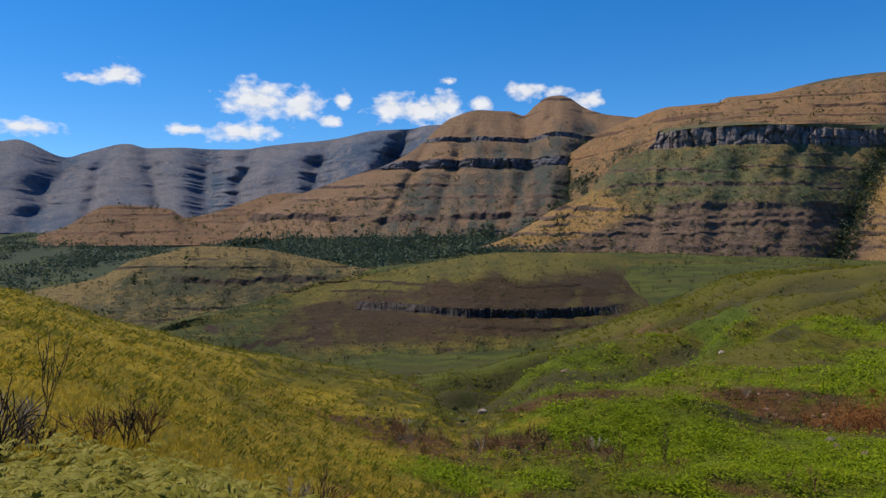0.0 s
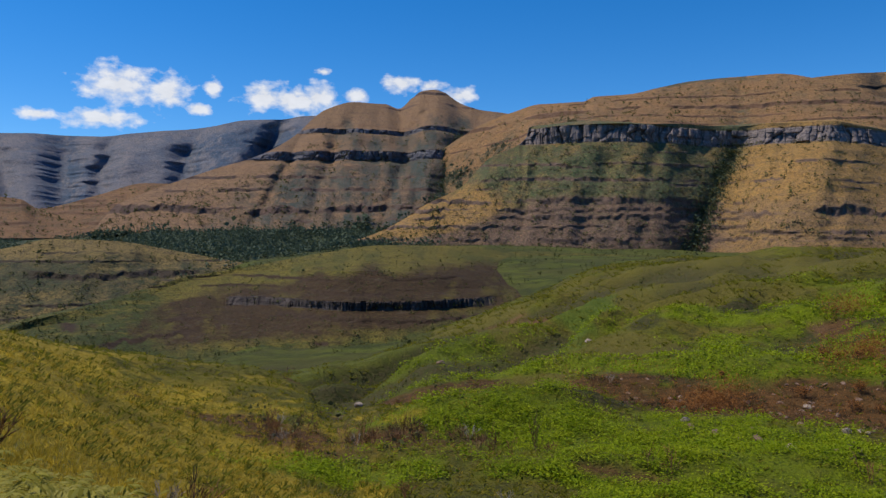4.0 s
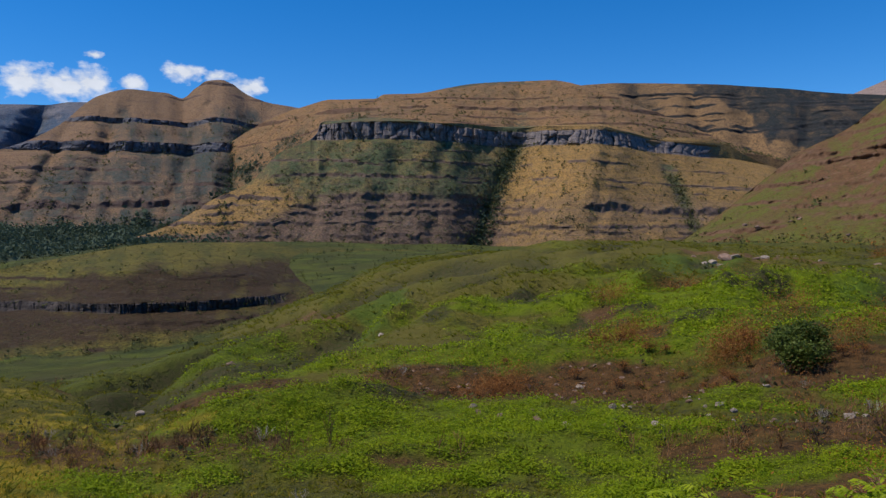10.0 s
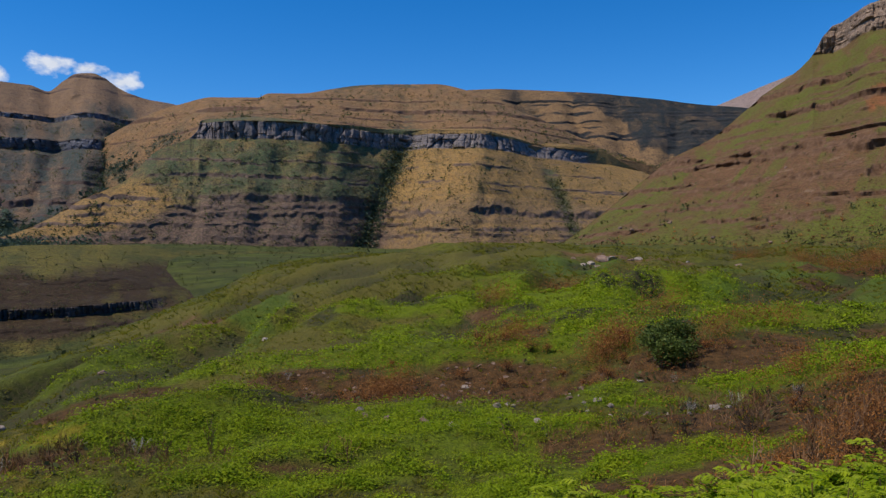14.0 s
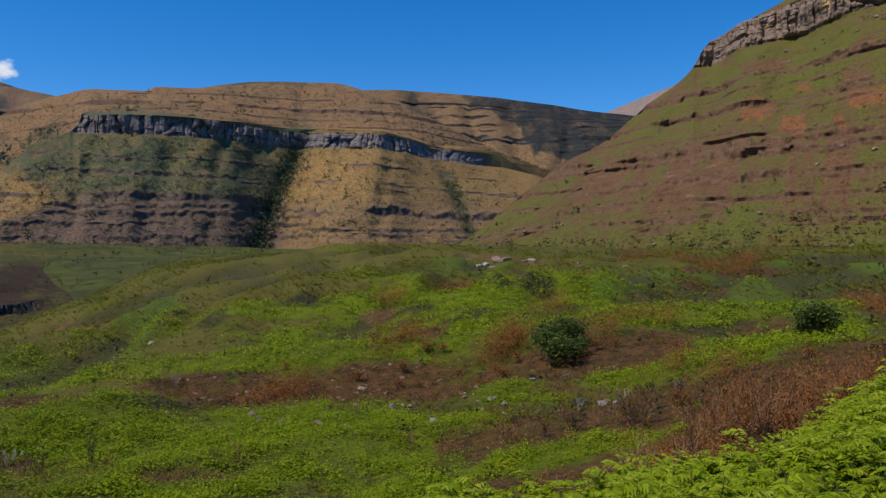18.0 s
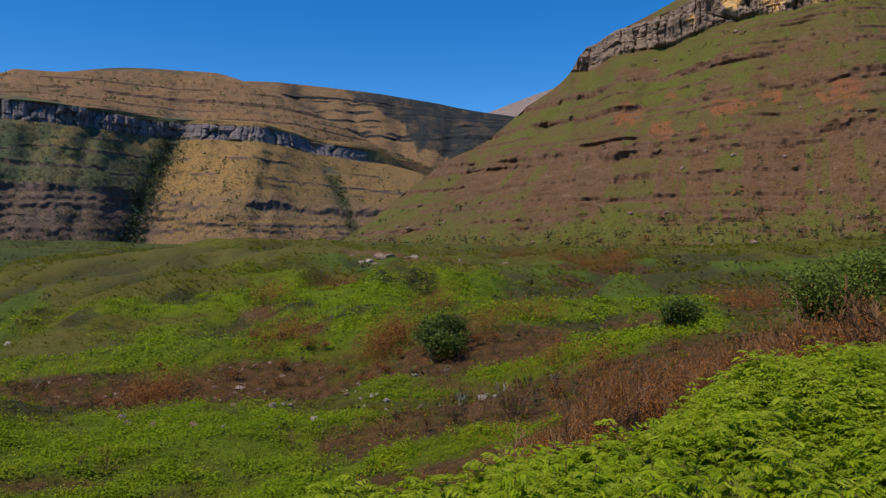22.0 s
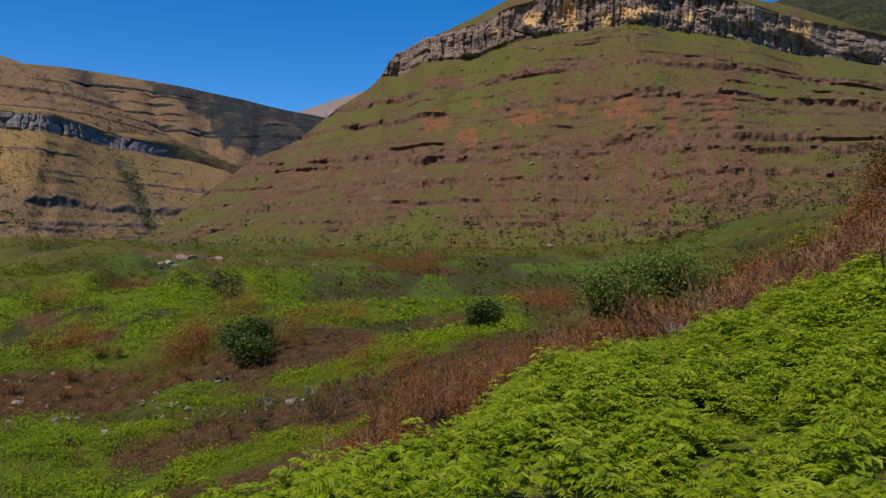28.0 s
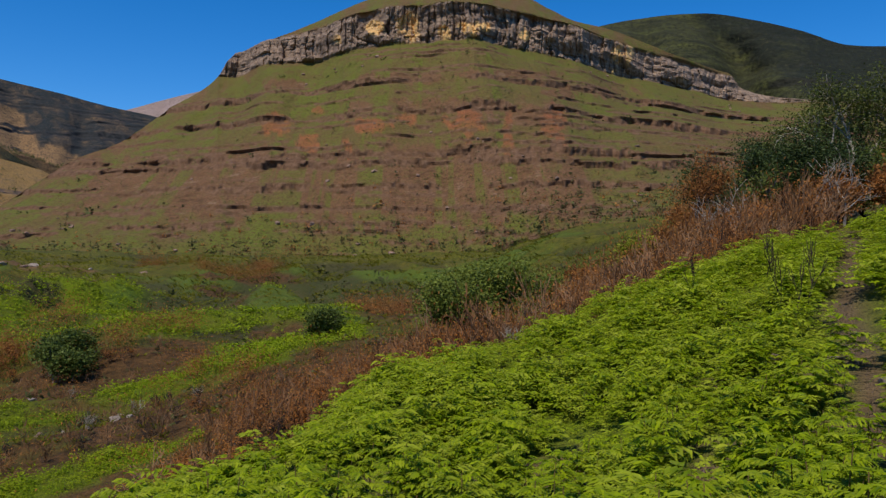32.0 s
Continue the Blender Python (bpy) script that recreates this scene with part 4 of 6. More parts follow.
SEC_Z = np.array([pchip(np.log([0.8] + [p[0] for p in s[1:]]), [0.0] + [p[1] for p in s[1:]], LOG_R) for s in SECTIONS])
FINE_B = np.arange(-180, 180.01, 0.2)
BASE_Z = np.array([pchip(SEC_B, SEC_Z[:, k], FINE_B) for k in range(len(LOG_R))])


# low banks across the valley floor: lines of (bearing, distance), height and half width
BANKS = [([(45, 71), (48, 70), (52, 69), (60, 66), (64, 64), (69, 58)], 1.1, 3.5),
         ([(5, 61), (10, 62), (16, 65), (20, 68)], 1.2, 4.0),
         ([(8, 118), (15, 112), (22, 108), (31, 103), (37, 103), (43, 99), (47, 97), (53, 98)], 1.0, 4.0),
         ([(44, 112), (50, 112), (56, 106), (62, 104), (67, 98)], 1.9, 5.0),
         ([(16, 150), (26, 140), (36, 138), (46, 140), (54, 150), (62, 160)], 1.8, 7.0),
         ([(14, 215), (22, 190), (30, 178), (38, 172)], 1.6, 9.0),
         ([(3, 50), (10, 47), (18, 47), (28, 50), (38, 54), (46, 52)], 0.9, 3.0)]


def bank_height(x, y):
    total = np.zeros(np.broadcast(x, y).shape)
    for line, high, wide in BANKS:
        p = [(d * math.sin(radians(b)), d * math.cos(radians(b))) for b, d in line]
        near = np.full(total.shape, 1e9)
        for (x0, y0), (x1, y1) in zip(p, p[1:]):
            dx, dy = x1 - x0, y1 - y0
            t = np.clip(((x - x0) * dx + (y - y0) * dy) / (dx * dx + dy * dy), 0, 1)
            near = np.minimum(near, np.hypot(x - x0 - t * dx, y - y0 - t * dy))
        total = total + high * np.exp(-((near + 1.6 * fbm(x / 9, y / 9, 0, 2, 33)) / wide) ** 2)
    return total


def folds(x, y, r):
    """Long spurs and hollows that run up the green hill."""
    u, w = x * 0.82 + y * 0.57, y * 0.82 - x * 0.57
    reach = np.clip((r - 95) / 60, 0, 1) * (np.clip(1.7 - r / 260, 0, 1) + 0.7 * step(100, 130, r) * step(190, 160, r))
    return reach * (1.0 * fbm(u / 46, w / 17, 0, 4, 71) - 3.0 * np.abs(fbm(u / 60, w / 22, 0, 3, 73)) + 1.0)


def ground_height(x, y):
    """The height of the ground at places x, y."""
    x, y = np.asarray(x, float), np.asarray(y, float)
    r, b = np.maximum(np.hypot(x, y), 0.8), np.degrees(np.arctan2(x, y))
    fi = np.clip((b + 180) / 0.2, 0, len(FINE_B) - 1.001)
    fk = np.interp(np.log(r), LOG_R, np.arange(len(LOG_R)))
    fk = np.clip(fk, 0, len(LOG_R) - 1.001)
    i, k = fi.astype(int), fk.astype(int)
    u, v = fi - i, fk - k
    z = (BASE_Z[k, i] * (1 - u) + BASE_Z[k, i + 1] * u) * (1 - v) + (BASE_Z[k + 1, i] * (1 - u) + BASE_Z[k + 1, i + 1] * u) * v
    z = z + bank_height(x, y)
    soft = np.clip((r - 3) / 60, 0, 1)
    z = z + 1.35 * folds(x, y, r)
    z = z + soft * 0.9 * fbm(x / 26, y / 26, 0, 3, 2) * np.clip(1.6 - r / 400, 0.3, 1.2)
    z = z + 0.22 * fbm(x / 5, y / 5, 0, 3, 6) * np.clip((r - 1) / 8, 0, 1)
    return z + np.clip((r - 500) / 1500, 0, 1) * 14 * fbm(x / 240, y / 240, 0, 3, 9)


def blot(x, y, b, r, half_b, half_r, seed=0, edge=0.22):
    """How far a patch centred at bearing b and distance r covers the places x, y: an uneven oval."""
    rr, bb = np.hypot(x, y), np.degrees(np.arctan2(x, y))
    d = np.hypot((bb - b) / half_b, (rr - r) / half_r)
    near = d < 2.2
    d[near] += 0.5 * fbm(x[near] / (r * 0.06 + 1), y[near] / (r * 0.06 + 1), 0, 5, seed + 30, 0.62)
    return step(1 + edge, 1 - edge, d)


def spread(x, y, patches, seed=0):
    x, y = np.broadcast_arrays(np.asarray(x, float), np.asarray(y, float))
    total = np.zeros(x.shape)
    for q, p in enumerate(patches):
        total = np.maximum(total, blot(x, y, *p, seed=seed + q))
    return total


LUSH = [(15.3, 58, 9.7, 6), (28.3, 66, 5, 7), (2.6, 43.6, 8.1, 3.3), (24.1, 43.5, 9.2, 3.7), (37.4, 49.8, 6.9, 3.9), (8.6, 57, 2.1, 2.5), (32.7, 55.7, 9.6, 7.6), (17.1, 59.1, 6.3, 3.2), (42.7, 40.2, 11.3, 4.6), (78, 12, 40, 14),
        (26.9, 104, 7.2, 9), (31.1, 111, 5.5, 12), (37.8, 127, 4.6, 22), (47.4, 117, 7, 20), (45.7, 118, 8.4, 20), (62.6, 68, 2.9, 8), (12.8, 134, 6.3, 10), (48, 145, 7, 14), (40, 150, 5, 10), (55, 128, 5, 14), (66, 82, 5, 12)]
LIPS = [(56, 68.5, 3.3, 4), (47.7, 65.8, 3.4, 1.6), (56.6, 65.2, 3.3, 2.7), (60.4, 76.7, 3.2, 5), (58.3, 96.5, 5, 3.2), (54.4, 42.3, 3.6, 2.3), (51.7, 42.6, 5.5, 1.6), (10.4, 108.8, 11.2, 3), (57.2, 99.8, 2.1, 3), (29.6, 98.5, 5.8, 2.4), (38.7, 98.5, 3.4, 1.8), (57, 64.7, 3.9, 1.7), (53.2, 44.6, 3.8, 1), (63.3, 87, 3, 3)]
GOLD = [(-24, 45, 22, 60), (-12, 30, 14, 22), (-10, 55, 6, 16)]
OLIVE = [(-22, 86, 13, 14), (-10, 84, 8, 12), (-17, 40, 5, 3), (-12, 46, 4, 3), (-24, 36, 3, 3), (-8, 40, 4, 3), (-6, 66, 5, 10), (-20, 62, 8, 4), (-9, 33, 5, 2), (-28, 24, 4, 2)]
BURNT = [(26.9, 84, 5.5, 12), (37.3, 84, 5.4, 13), (45.1, 83, 2.7, 12), (48.9, 76, 2.6, 6.5), (29, 77, 2.5, 8), (27.3, 78, 4, 9), (24.5, 80, 2.9, 9), (50, 82, 4.1, 10), (52.2, 83, 2.2, 5), (53.8, 79.7, 5.1, 6.5), (57.2, 83.3, 3.1, 6),
         (36.7, 135, 1.4, 9), (42.3, 148, 1, 14), (38.9, 104.5, 1.9, 5), (60.5, 170, 2.5, 18), (72.9, 106, 3, 22), (2, 92, 4, 8), (8, 99, 7, 8), (18, 91, 6, 6), (61, 200, 3, 8), (66, 95, 5, 6)]
SCORCHED = [(53.4, 55, 3.7, 9), (56.5, 55, 2.8, 8.6), (55.4, 37.6, 3.9, 4.6), (46.2, 50, 3.9, 1.6), (4.7, 51.3, 5.8, 4), (23, 45.7, 3.4, 1.1), (-2.2, 56.5, 3.7, 6), (5.7, 56, 4.1, 2.6), (12.8, 47.5, 4.6, 3), (55.9, 48.7, 5.9, 8), (65.5, 47.8, 5.6, 9.7), (43.6, 49.6, 6.3, 1.7),
            (54.7, 50.3, 4.2, 5.8), (48, 46.5, 6.7, 2.6), (61.7, 54, 5.4, 6.9), (48.4, 37.8, 5.5, 3), (72.8, 57, 5.7, 7.4), (66, 38, 8, 11), (76, 45, 8, 14), (86, 50, 8, 16), (98, 52, 9, 16), (-8, 62, 5, 3)]
FIELD = [(59.4, 140, 6.1, 32), (68, 120, 4, 30), (58.8, 166, 7.7, 14), (66.2, 125, 5.4, 26), (81.6, 221, 4.1, 60), (41.9, 200, 3.6, 26), (19.5, 168, 2.1, 24), (62, 200, 9, 22), (74, 190, 7, 34)]
DRY = [(27.1, 200, 8, 36), (22, 116, 5, 9), (26.6, 215, 6.7, 30), (19.5, 147, 6.2, 12), (16.2, 92, 5.5, 12), (26.9, 158, 5.5, 20), (36, 240, 9, 26), (12, 215, 4, 20)]
RED = [(13.8, 180, 3.2, 26), (9.6, 88, 2.3, 10), (15.1, 88, 1.1, 8), (36.2, 131, 1.6, 4), (47, 232, 4, 10)]
HOLLOW_SHADE = [(0.6, 103, 1.6, 8), (7.7, 82, 3, 12), (20.6, 68, 3.4, 3), (14.9, 70, 5, 4), (37.4, 120, 5, 3.6), (37.4, 129, 2.5, 5), (43.3, 111, 2.5, 4), (24.1, 131, 1.7, 6), (50.4, 99, 2.5, 4.5), (26.9, 95, 3.6, 2.2), (60.1, 94, 2.9, 4), (46, 138, 3, 5), (32, 146, 3, 6)]


def cover(x, y):
    r = np.hypot(x, y)
    lips = spread(x, y, LIPS, 20)
    lush = np.maximum(np.maximum(spread(x, y, LUSH, 1) * 0.95 * step(-1.0, 0.1, folds(x, y, r)), step(0.5, 1.2, bank_height(x, y)) * 0.9 * step(200, 150, r)), lips)
    gold = spread(x, y, GOLD, 40) * np.clip(0.8 + 0.6 * fbm(x / 8, y / 8, 0, 4, 77), 0, 1) * (1 - 0.35 * spread(x, y, OLIVE, 180))
    burnt = np.maximum(spread(x, y, BURNT, 80), spread(x, y, SCORCHED, 60)) * 0.95 * step(1.3, 0.5, bank_height(x, y)) * (1 - 0.9 * lips)
    return lush * (1 - gold), gold, burnt


def vale_cover(x, y):
    r = np.hypot(x, y)
    b = np.degrees(np.arctan2(x, y))
    return np.maximum(step(300, 420, r), 0.75 * step(95, 150, r) * step(20, 8, b + 4 * fbm(x / 30, y / 30, 0, 3, 91)))


def wooded(x, y):
    """Woods on the valley floor below the far mountains."""
    r, b = np.hypot(x, y), np.degrees(np.arctan2(x, y))
    return step(900, 1150, r + 160 * fbm(x / 150, y / 150, 0, 3, 61)) * step(13, 5, b) * np.clip(0.8 + 0.5 * fbm(x / 120, y / 120, 0, 3, 62), 0, 1)


BROW = lambda b: np.interp(b, [40, 50, 55, 60, 70, 78, 85, 93, 100, 106, 112], [13, 15, 16.5, 18.5, 22.5, 25.5, 27.5, 29.5, 31.5, 34, 35])


def bare(x, y, b, d):
    """Where the slope is bare: the footpath and some gaps between the plants."""
    path = np.exp(-((b - np.interp(d, [6, 10, 16, 24, 34], [109, 105.5, 104.2, 103.6, 103.2]) + 0.9 * value_noise(d / 2.5, 0, 0, 12)) / np.interp(d, [6, 12, 30], [2.2, 1.7, 1.0])) ** 2)
    gap = step(np.interp(d, [6, 14], [-0.05, 0.3]), np.interp(d, [6, 14], [0.3, 0.6]), fbm(x / 1.2, y / 1.2, 0, 3, 51)) * step(20, 10, d) * (b > 35)
    gap2 = step(-0.15, 0.4, fbm(x / 0.9, y / 0.9, 0, 3, 57)) * np.exp(-((b - 94.5) / 6.0) ** 2 - ((d - 7.4) / 1.8) ** 2) * 1.3
    return np.clip(np.maximum(np.maximum(path, gap), gap2), 0, 1)


gb = np.concatenate([np.arange(-180, -42, 3.0), np.arange(-42, 116, 0.24), np.arange(116, 179, 3.0), [180.0]])
gr = np.concatenate([[0.02], np.geomspace(0.8, 60, 120), np.geomspace(61, 430, 170), np.geomspace(440, 5000, 45)])
GX, GY = gr[:, None] * np.sin(np.radians(gb)) - 0.7, gr[:, None] * np.cos(np.radians(gb)) - 1.1
GZ = ground_height(GX, GY)
lush, gold, burnt = cover(GX, GY)
earth = np.maximum(0.8 * step(2.2, 1.2, np.hypot(GX, GY)), 0.9 * bare(GX, GY, np.degrees(np.arctan2(GX, GY)), np.hypot(GX, GY)) * (np.hypot(GX, GY) < 36))
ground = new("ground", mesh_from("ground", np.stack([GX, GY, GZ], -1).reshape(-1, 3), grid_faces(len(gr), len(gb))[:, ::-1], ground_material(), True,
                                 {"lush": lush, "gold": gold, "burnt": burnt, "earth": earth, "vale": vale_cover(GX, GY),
                                  "field": spread(GX, GY, FIELD, 100) * 0.65, "dry": spread(GX, GY, DRY, 120) * 0.85, "red": spread(GX, GY, RED, 140) * 0.8, "woods": wooded(GX, GY),
                                  "hollow_shade": np.maximum(spread(GX, GY, HOLLOW_SHADE, 160) * 0.95, 0.85 * step(0.35, -0.9, folds(GX, GY, np.hypot(GX, GY))))}))
tagged(ground, "rolling grassland with bracken, golden grass and burnt patches", "ground", kind="structure")

# ---- plants: materials ----
def leaf_material(name, dark, light, glow=0.35, rough=0.6, pale=None, plants=0.35):
    """Leaves that let some light through; each leaf or plant has its own shade between dark and light."""
    m, n, l, b = nodes_of(name, rough)
    geo, info = n.new("ShaderNodeNewGeometry"), n.new("ShaderNodeObjectInfo")
    f = math_node(n, l, "FRACT", math_node(n, l, "ADD", geo.outputs["Random Per Island"], info.outputs["Random"]))
    patch = noise_node(n, l, plants, 3, 0.6, coord="Object")
    c = mix(n, l, f, dark, light)
    c = mix(n, l, ramp(n, l, patch, (0.42, (0, 0, 0)), (0.68, (0.6, 0.6, 0.6))), c, pale or tuple(v * 1.25 for v in light))
    l.new(c, b.inputs["Base Color"])
    b.inputs["Specular IOR Level"].default_value = 0.12
    t, add = n.new("ShaderNodeBsdfTranslucent"), n.new("ShaderNodeMixShader")
    l.new(c, t.inputs["Color"])
    add.inputs[0].default_value = glow
    l.new(b.outputs[0], add.inputs[1])
    l.new(t.outputs[0], add.inputs[2])
    l.new(add.outputs[0], n["Material Output"].inputs["Surface"])
    return m


def bark_material(name, dark, light, scale=6.0):
    m, n, l, b = nodes_of(name, 0.9)
    f = noise_node(n, l, scale, 5, 0.7, (1, 1, 0.25))
    l.new(ramp(n, l, f, (0.35, dark), (0.65, light)), b.inputs["Base Color"])
    bump(n, l, b, f, 0.6, 0.02)
    return m


def stone_material(name, dark, light, scale=1.5):
    m, n, l, b = nodes_of(name, 0.9)
    f, g = noise_node(n, l, scale, 7, 0.7), noise_node(n, l, scale * 6, 5, 0.7)
    c = ramp(n, l, f, (0.3, dark), (0.6, light))
    l.new(mix(n, l, ramp(n, l, g, (0.5, (0, 0, 0)), (0.75, (0.6, 0.6, 0.6))), c, tuple(v * 0.5 for v in dark)), b.inputs["Base Color"])
    bump(n, l, b, math_node(n, l, "ADD", f, g), 0.8, 0.15)
    return m


fern_leaf = leaf_material("bracken_leaf", (0.115, 0.19, 0.004), (0.34, 0.43, 0.008), 0.45, 0.5, (0.48, 0.51, 0.06), 2.2)
fern_far = leaf_material("bracken_cover", (0.105, 0.17, 0.004), (0.225, 0.305, 0.006), 0.3, 0.7, (0.31, 0.355, 0.014), 0.6)
fern_pale = leaf_material("pale_bracken_leaf", (0.17, 0.17, 0.018), (0.33, 0.3, 0.05), 0.4, 0.6, (0.4, 0.36, 0.1), 1.5)
fern_stem = bark_material("bracken_stem", (0.12, 0.08, 0.03), (0.2, 0.15, 0.05))
gold_blade = leaf_material("golden_grass", (0.36, 0.27, 0.02), (0.56, 0.42, 0.06), 0.5, 0.7, (0.6, 0.48, 0.12))
green_blade = leaf_material("meadow_grass", (0.09, 0.1, 0.008), (0.19, 0.185, 0.02), 0.5, 0.7)
rust_leaf = leaf_material("scorched_leaf", (0.13, 0.053, 0.02), (0.43, 0.172, 0.043), 0.35, 0.8, (0.36, 0.2, 0.075), 0.8)
bush_leaf = leaf_material("bush_leaf", (0.07, 0.10, 0.014), (0.19, 0.23, 0.04), 0.3, 0.5)
tree_leaf = leaf_material("tree_leaf", (0.045, 0.065, 0.012), (0.12, 0.14, 0.03), 0.3, 0.5)
dark_leaf = leaf_material("dark_leaf", (0.02, 0.036, 0.012), (0.06, 0.088, 0.024), 0.2, 0.5)
yellow_leaf = leaf_material("yellow_green_leaf", (0.14, 0.17, 0.015), (0.28, 0.29, 0.03), 0.35)
wood_leaf = leaf_material("valley_wood", (0.04, 0.065, 0.045), (0.075, 0.105, 0.065), 0.25, 0.7)
scrub_leaf = leaf_material("mountain_scrub", (0.05, 0.058, 0.022), (0.11, 0.115, 0.04), 0.2, 0.8)
char_bark = bark_material("charred_bark", (0.02, 0.015, 0.013), (0.07, 0.05, 0.042))
twig_bark = leaf_material("dry_twig", (0.06, 0.034, 0.02), (0.28, 0.14, 0.062), 0.0, 0.9, (0.32, 0.21, 0.13))
orange_leaf = leaf_material("orange_scorched_leaf", (0.3, 0.09, 0.015), (0.55, 0.21, 0.04), 0.35, 0.8)
pale_bark = bark_material("bleached_bark", (0.2, 0.17, 0.14), (0.42, 0.38, 0.33))
tree_bark = bark_material("grey_bark", (0.1, 0.09, 0.075), (0.26, 0.23, 0.2), 3)
pale_stone = stone_material("pale_stone", (0.18, 0.14, 0.11), (0.4, 0.33, 0.27))
brown_stone = stone_material("brown_stone", (0.12, 0.08, 0.06), (0.3, 0.2, 0.15))


# ---- plants: shapes ----
def turn_z(v, a):
    c, s = np.cos(a), np.sin(a)
    return np.stack([v[..., 0] * c - v[..., 1] * s, v[..., 0] * s + v[..., 1] * c, v[..., 2]], -1)


def frond(length, pairs, cuts, droop, seed):
    """A bracken frond along x: a rib with paired side leaflets, each cut into teeth (cuts) or a plain blade (0)."""
    r = np.random.default_rng(seed)
    v, f = [], []

    def rib(t):
        return np.array([length * t * (1 - 0.12 * t), 0, length * (0.55 * t - (0.55 + droop) * t * t)])

    for k in range(pairs):
        t = 0.1 + 0.88 * (k / pairs) ** 0.9
        size = length * 0.5 * (1 - t) ** 0.85 * (0.75 + 0.25 * min(1, t * 5)) * r.uniform(0.85, 1.1) + 0.02 * length
        for side in (-1, 1):
            slant, dip = r.uniform(0.25, 0.6), r.uniform(-0.15, 0.4)
            way = np.array([math.sin(slant), side * math.cos(slant), -dip])
            way = way / np.linalg.norm(way)
            across = np.array([math.cos(slant), -side * math.sin(slant), r.uniform(-0.45, 0.45)])
            base, wide = rib(t), (size * 0.2 if cuts else max(size * 0.2, 0.3 * length / pairs))
            n0 = len(v)
            if cuts:
                for q in range(cuts + 1):
                    u = q / cuts
                    w = wide * (1 - 0.85 * u) * (1.25 if q % 2 else 0.55)
                    c = base + way * size * u + np.array([0, 0, -0.25 * size * u * u])
                    v += [c - across * w, c + across * w]
                f += [(n0 + 2 * q, n0 + 2 * q + 1, n0 + 2 * q + 3, n0 + 2 * q + 2) for q in range(cuts)]
            else:
                mid = base + way * size * 0.4
                v += [base, mid - across * wide, base + way * size + np.array([0, 0, -0.15 * size]), mid + across * wide]
                f += [(n0, n0 + 1, n0 + 2, n0 + 3)]
    return np.array(v), np.array(f)


def tube(p0, p1, r0, r1, sides=4):
    d = p1 - p0
    d = d / (np.linalg.norm(d) + 1e-9)
    a = np.cross(d, [0.31, 0.77, 0.55])
    a /= np.linalg.norm(a) + 1e-9
    c = np.cross(d, a)
    ang = np.arange(sides) * 2 * math.pi / sides
    ring = np.cos(ang)[:, None] * a + np.sin(ang)[:, None] * c
    v = np.concatenate([p0 + ring * r0, p1 + ring * r1])
    f = np.array([(i, (i + 1) % sides, (i + 1) % sides + sides, i + sides) for i in range(sides)])
    return v, f


def join(pieces):
    v, f, n = [], [], 0
    for a, b in pieces:
        v.append(a), f.append(b + n)
        n += len(a)
    return np.concatenate(v), np.concatenate(f)


def fern_shapes(seed, count, pairs, cuts):
    """One bracken plant: its stalk, and its fronds about it."""
    r = np.random.default_rng(seed)
    h = r.uniform(0.42, 0.68)
    stalk = tube(np.array([0, 0, -0.15]), np.array([0.02, 0.01, h]), 0.007, 0.005, 4)
    out = []
    for k in range(count):
        v, f = frond(r.uniform(0.26, 0.4) * (1.15 - 0.45 * k / count), pairs, cuts, r.uniform(0.0, 0.35), seed * 17 + k)
        v = turn_z(v, k * 2.4 + r.uniform(-0.4, 0.4))
        out.append((v + np.array([0, 0, h * (0.45 + 0.55 * (k + 0.5 * r.random()) / count)]), f))
    return stalk, out


def grow(seed, height, stems, levels, spread, thick, forks=3, upright=0.5, shrink=0.68, kink=0.15):
    """A branching skeleton: pieces of (start, end, radius at start, at end, level, stem, limb), and the twig ends."""
    r = np.random.default_rng(seed)
    pieces, ends = [], []
    count = [0]

    def shoot(p, d, length, rad, level, stem, limb):
        q = p
        if level == 2:
            count[0] += 1
            limb = count[0]
        for k in range(2):
            d2 = d + r.normal(0, kink, 3)
            d2 /= np.linalg.norm(d2)
            e = q + d2 * length / 2
            pieces.append((q, e, rad * (1 - 0.18 * k), rad * (0.82 - 0.2 * k), level, stem, limb))
            q = e
        if level >= levels:
            ends.append((q, d2))
            return
        for k in range(forks + (r.random() < 0.4)):
            s = r.normal(0, 1, 3)
            nd = d2 + spread * s / np.linalg.norm(s) + np.array([0, 0, upright * 0.25])
            nd /= np.linalg.norm(nd)
            shoot(p + (q - p) * r.uniform(0.55, 1.0), nd, length * shrink * r.uniform(0.75, 1.15), rad * 0.55, level + 1, stem, limb)

    for k in range(stems):
        a = r.uniform(0, 2 * math.pi)
        lean = r.uniform(0.05, spread * 0.9) if stems > 1 else r.uniform(0, 0.12)
        d = np.array([math.cos(a) * lean, math.sin(a) * lean, 1.0])
        shoot(np.array([math.cos(a), math.sin(a), 0]) * 0.05 * stems * thick * 4 + np.array([0, 0, -0.15]), d / np.linalg.norm(d), height * r.uniform(0.36, 0.5), thick * r.uniform(0.7, 1), 1, k, 0)
    return pieces, ends


def branch_mesh(pieces, sides=4):
    return join([tube(q[0], q[1], max(q[2], 0.009), max(q[3], 0.007), 3 if sides < 7 and q[4] > 2 else sides) for q in pieces])


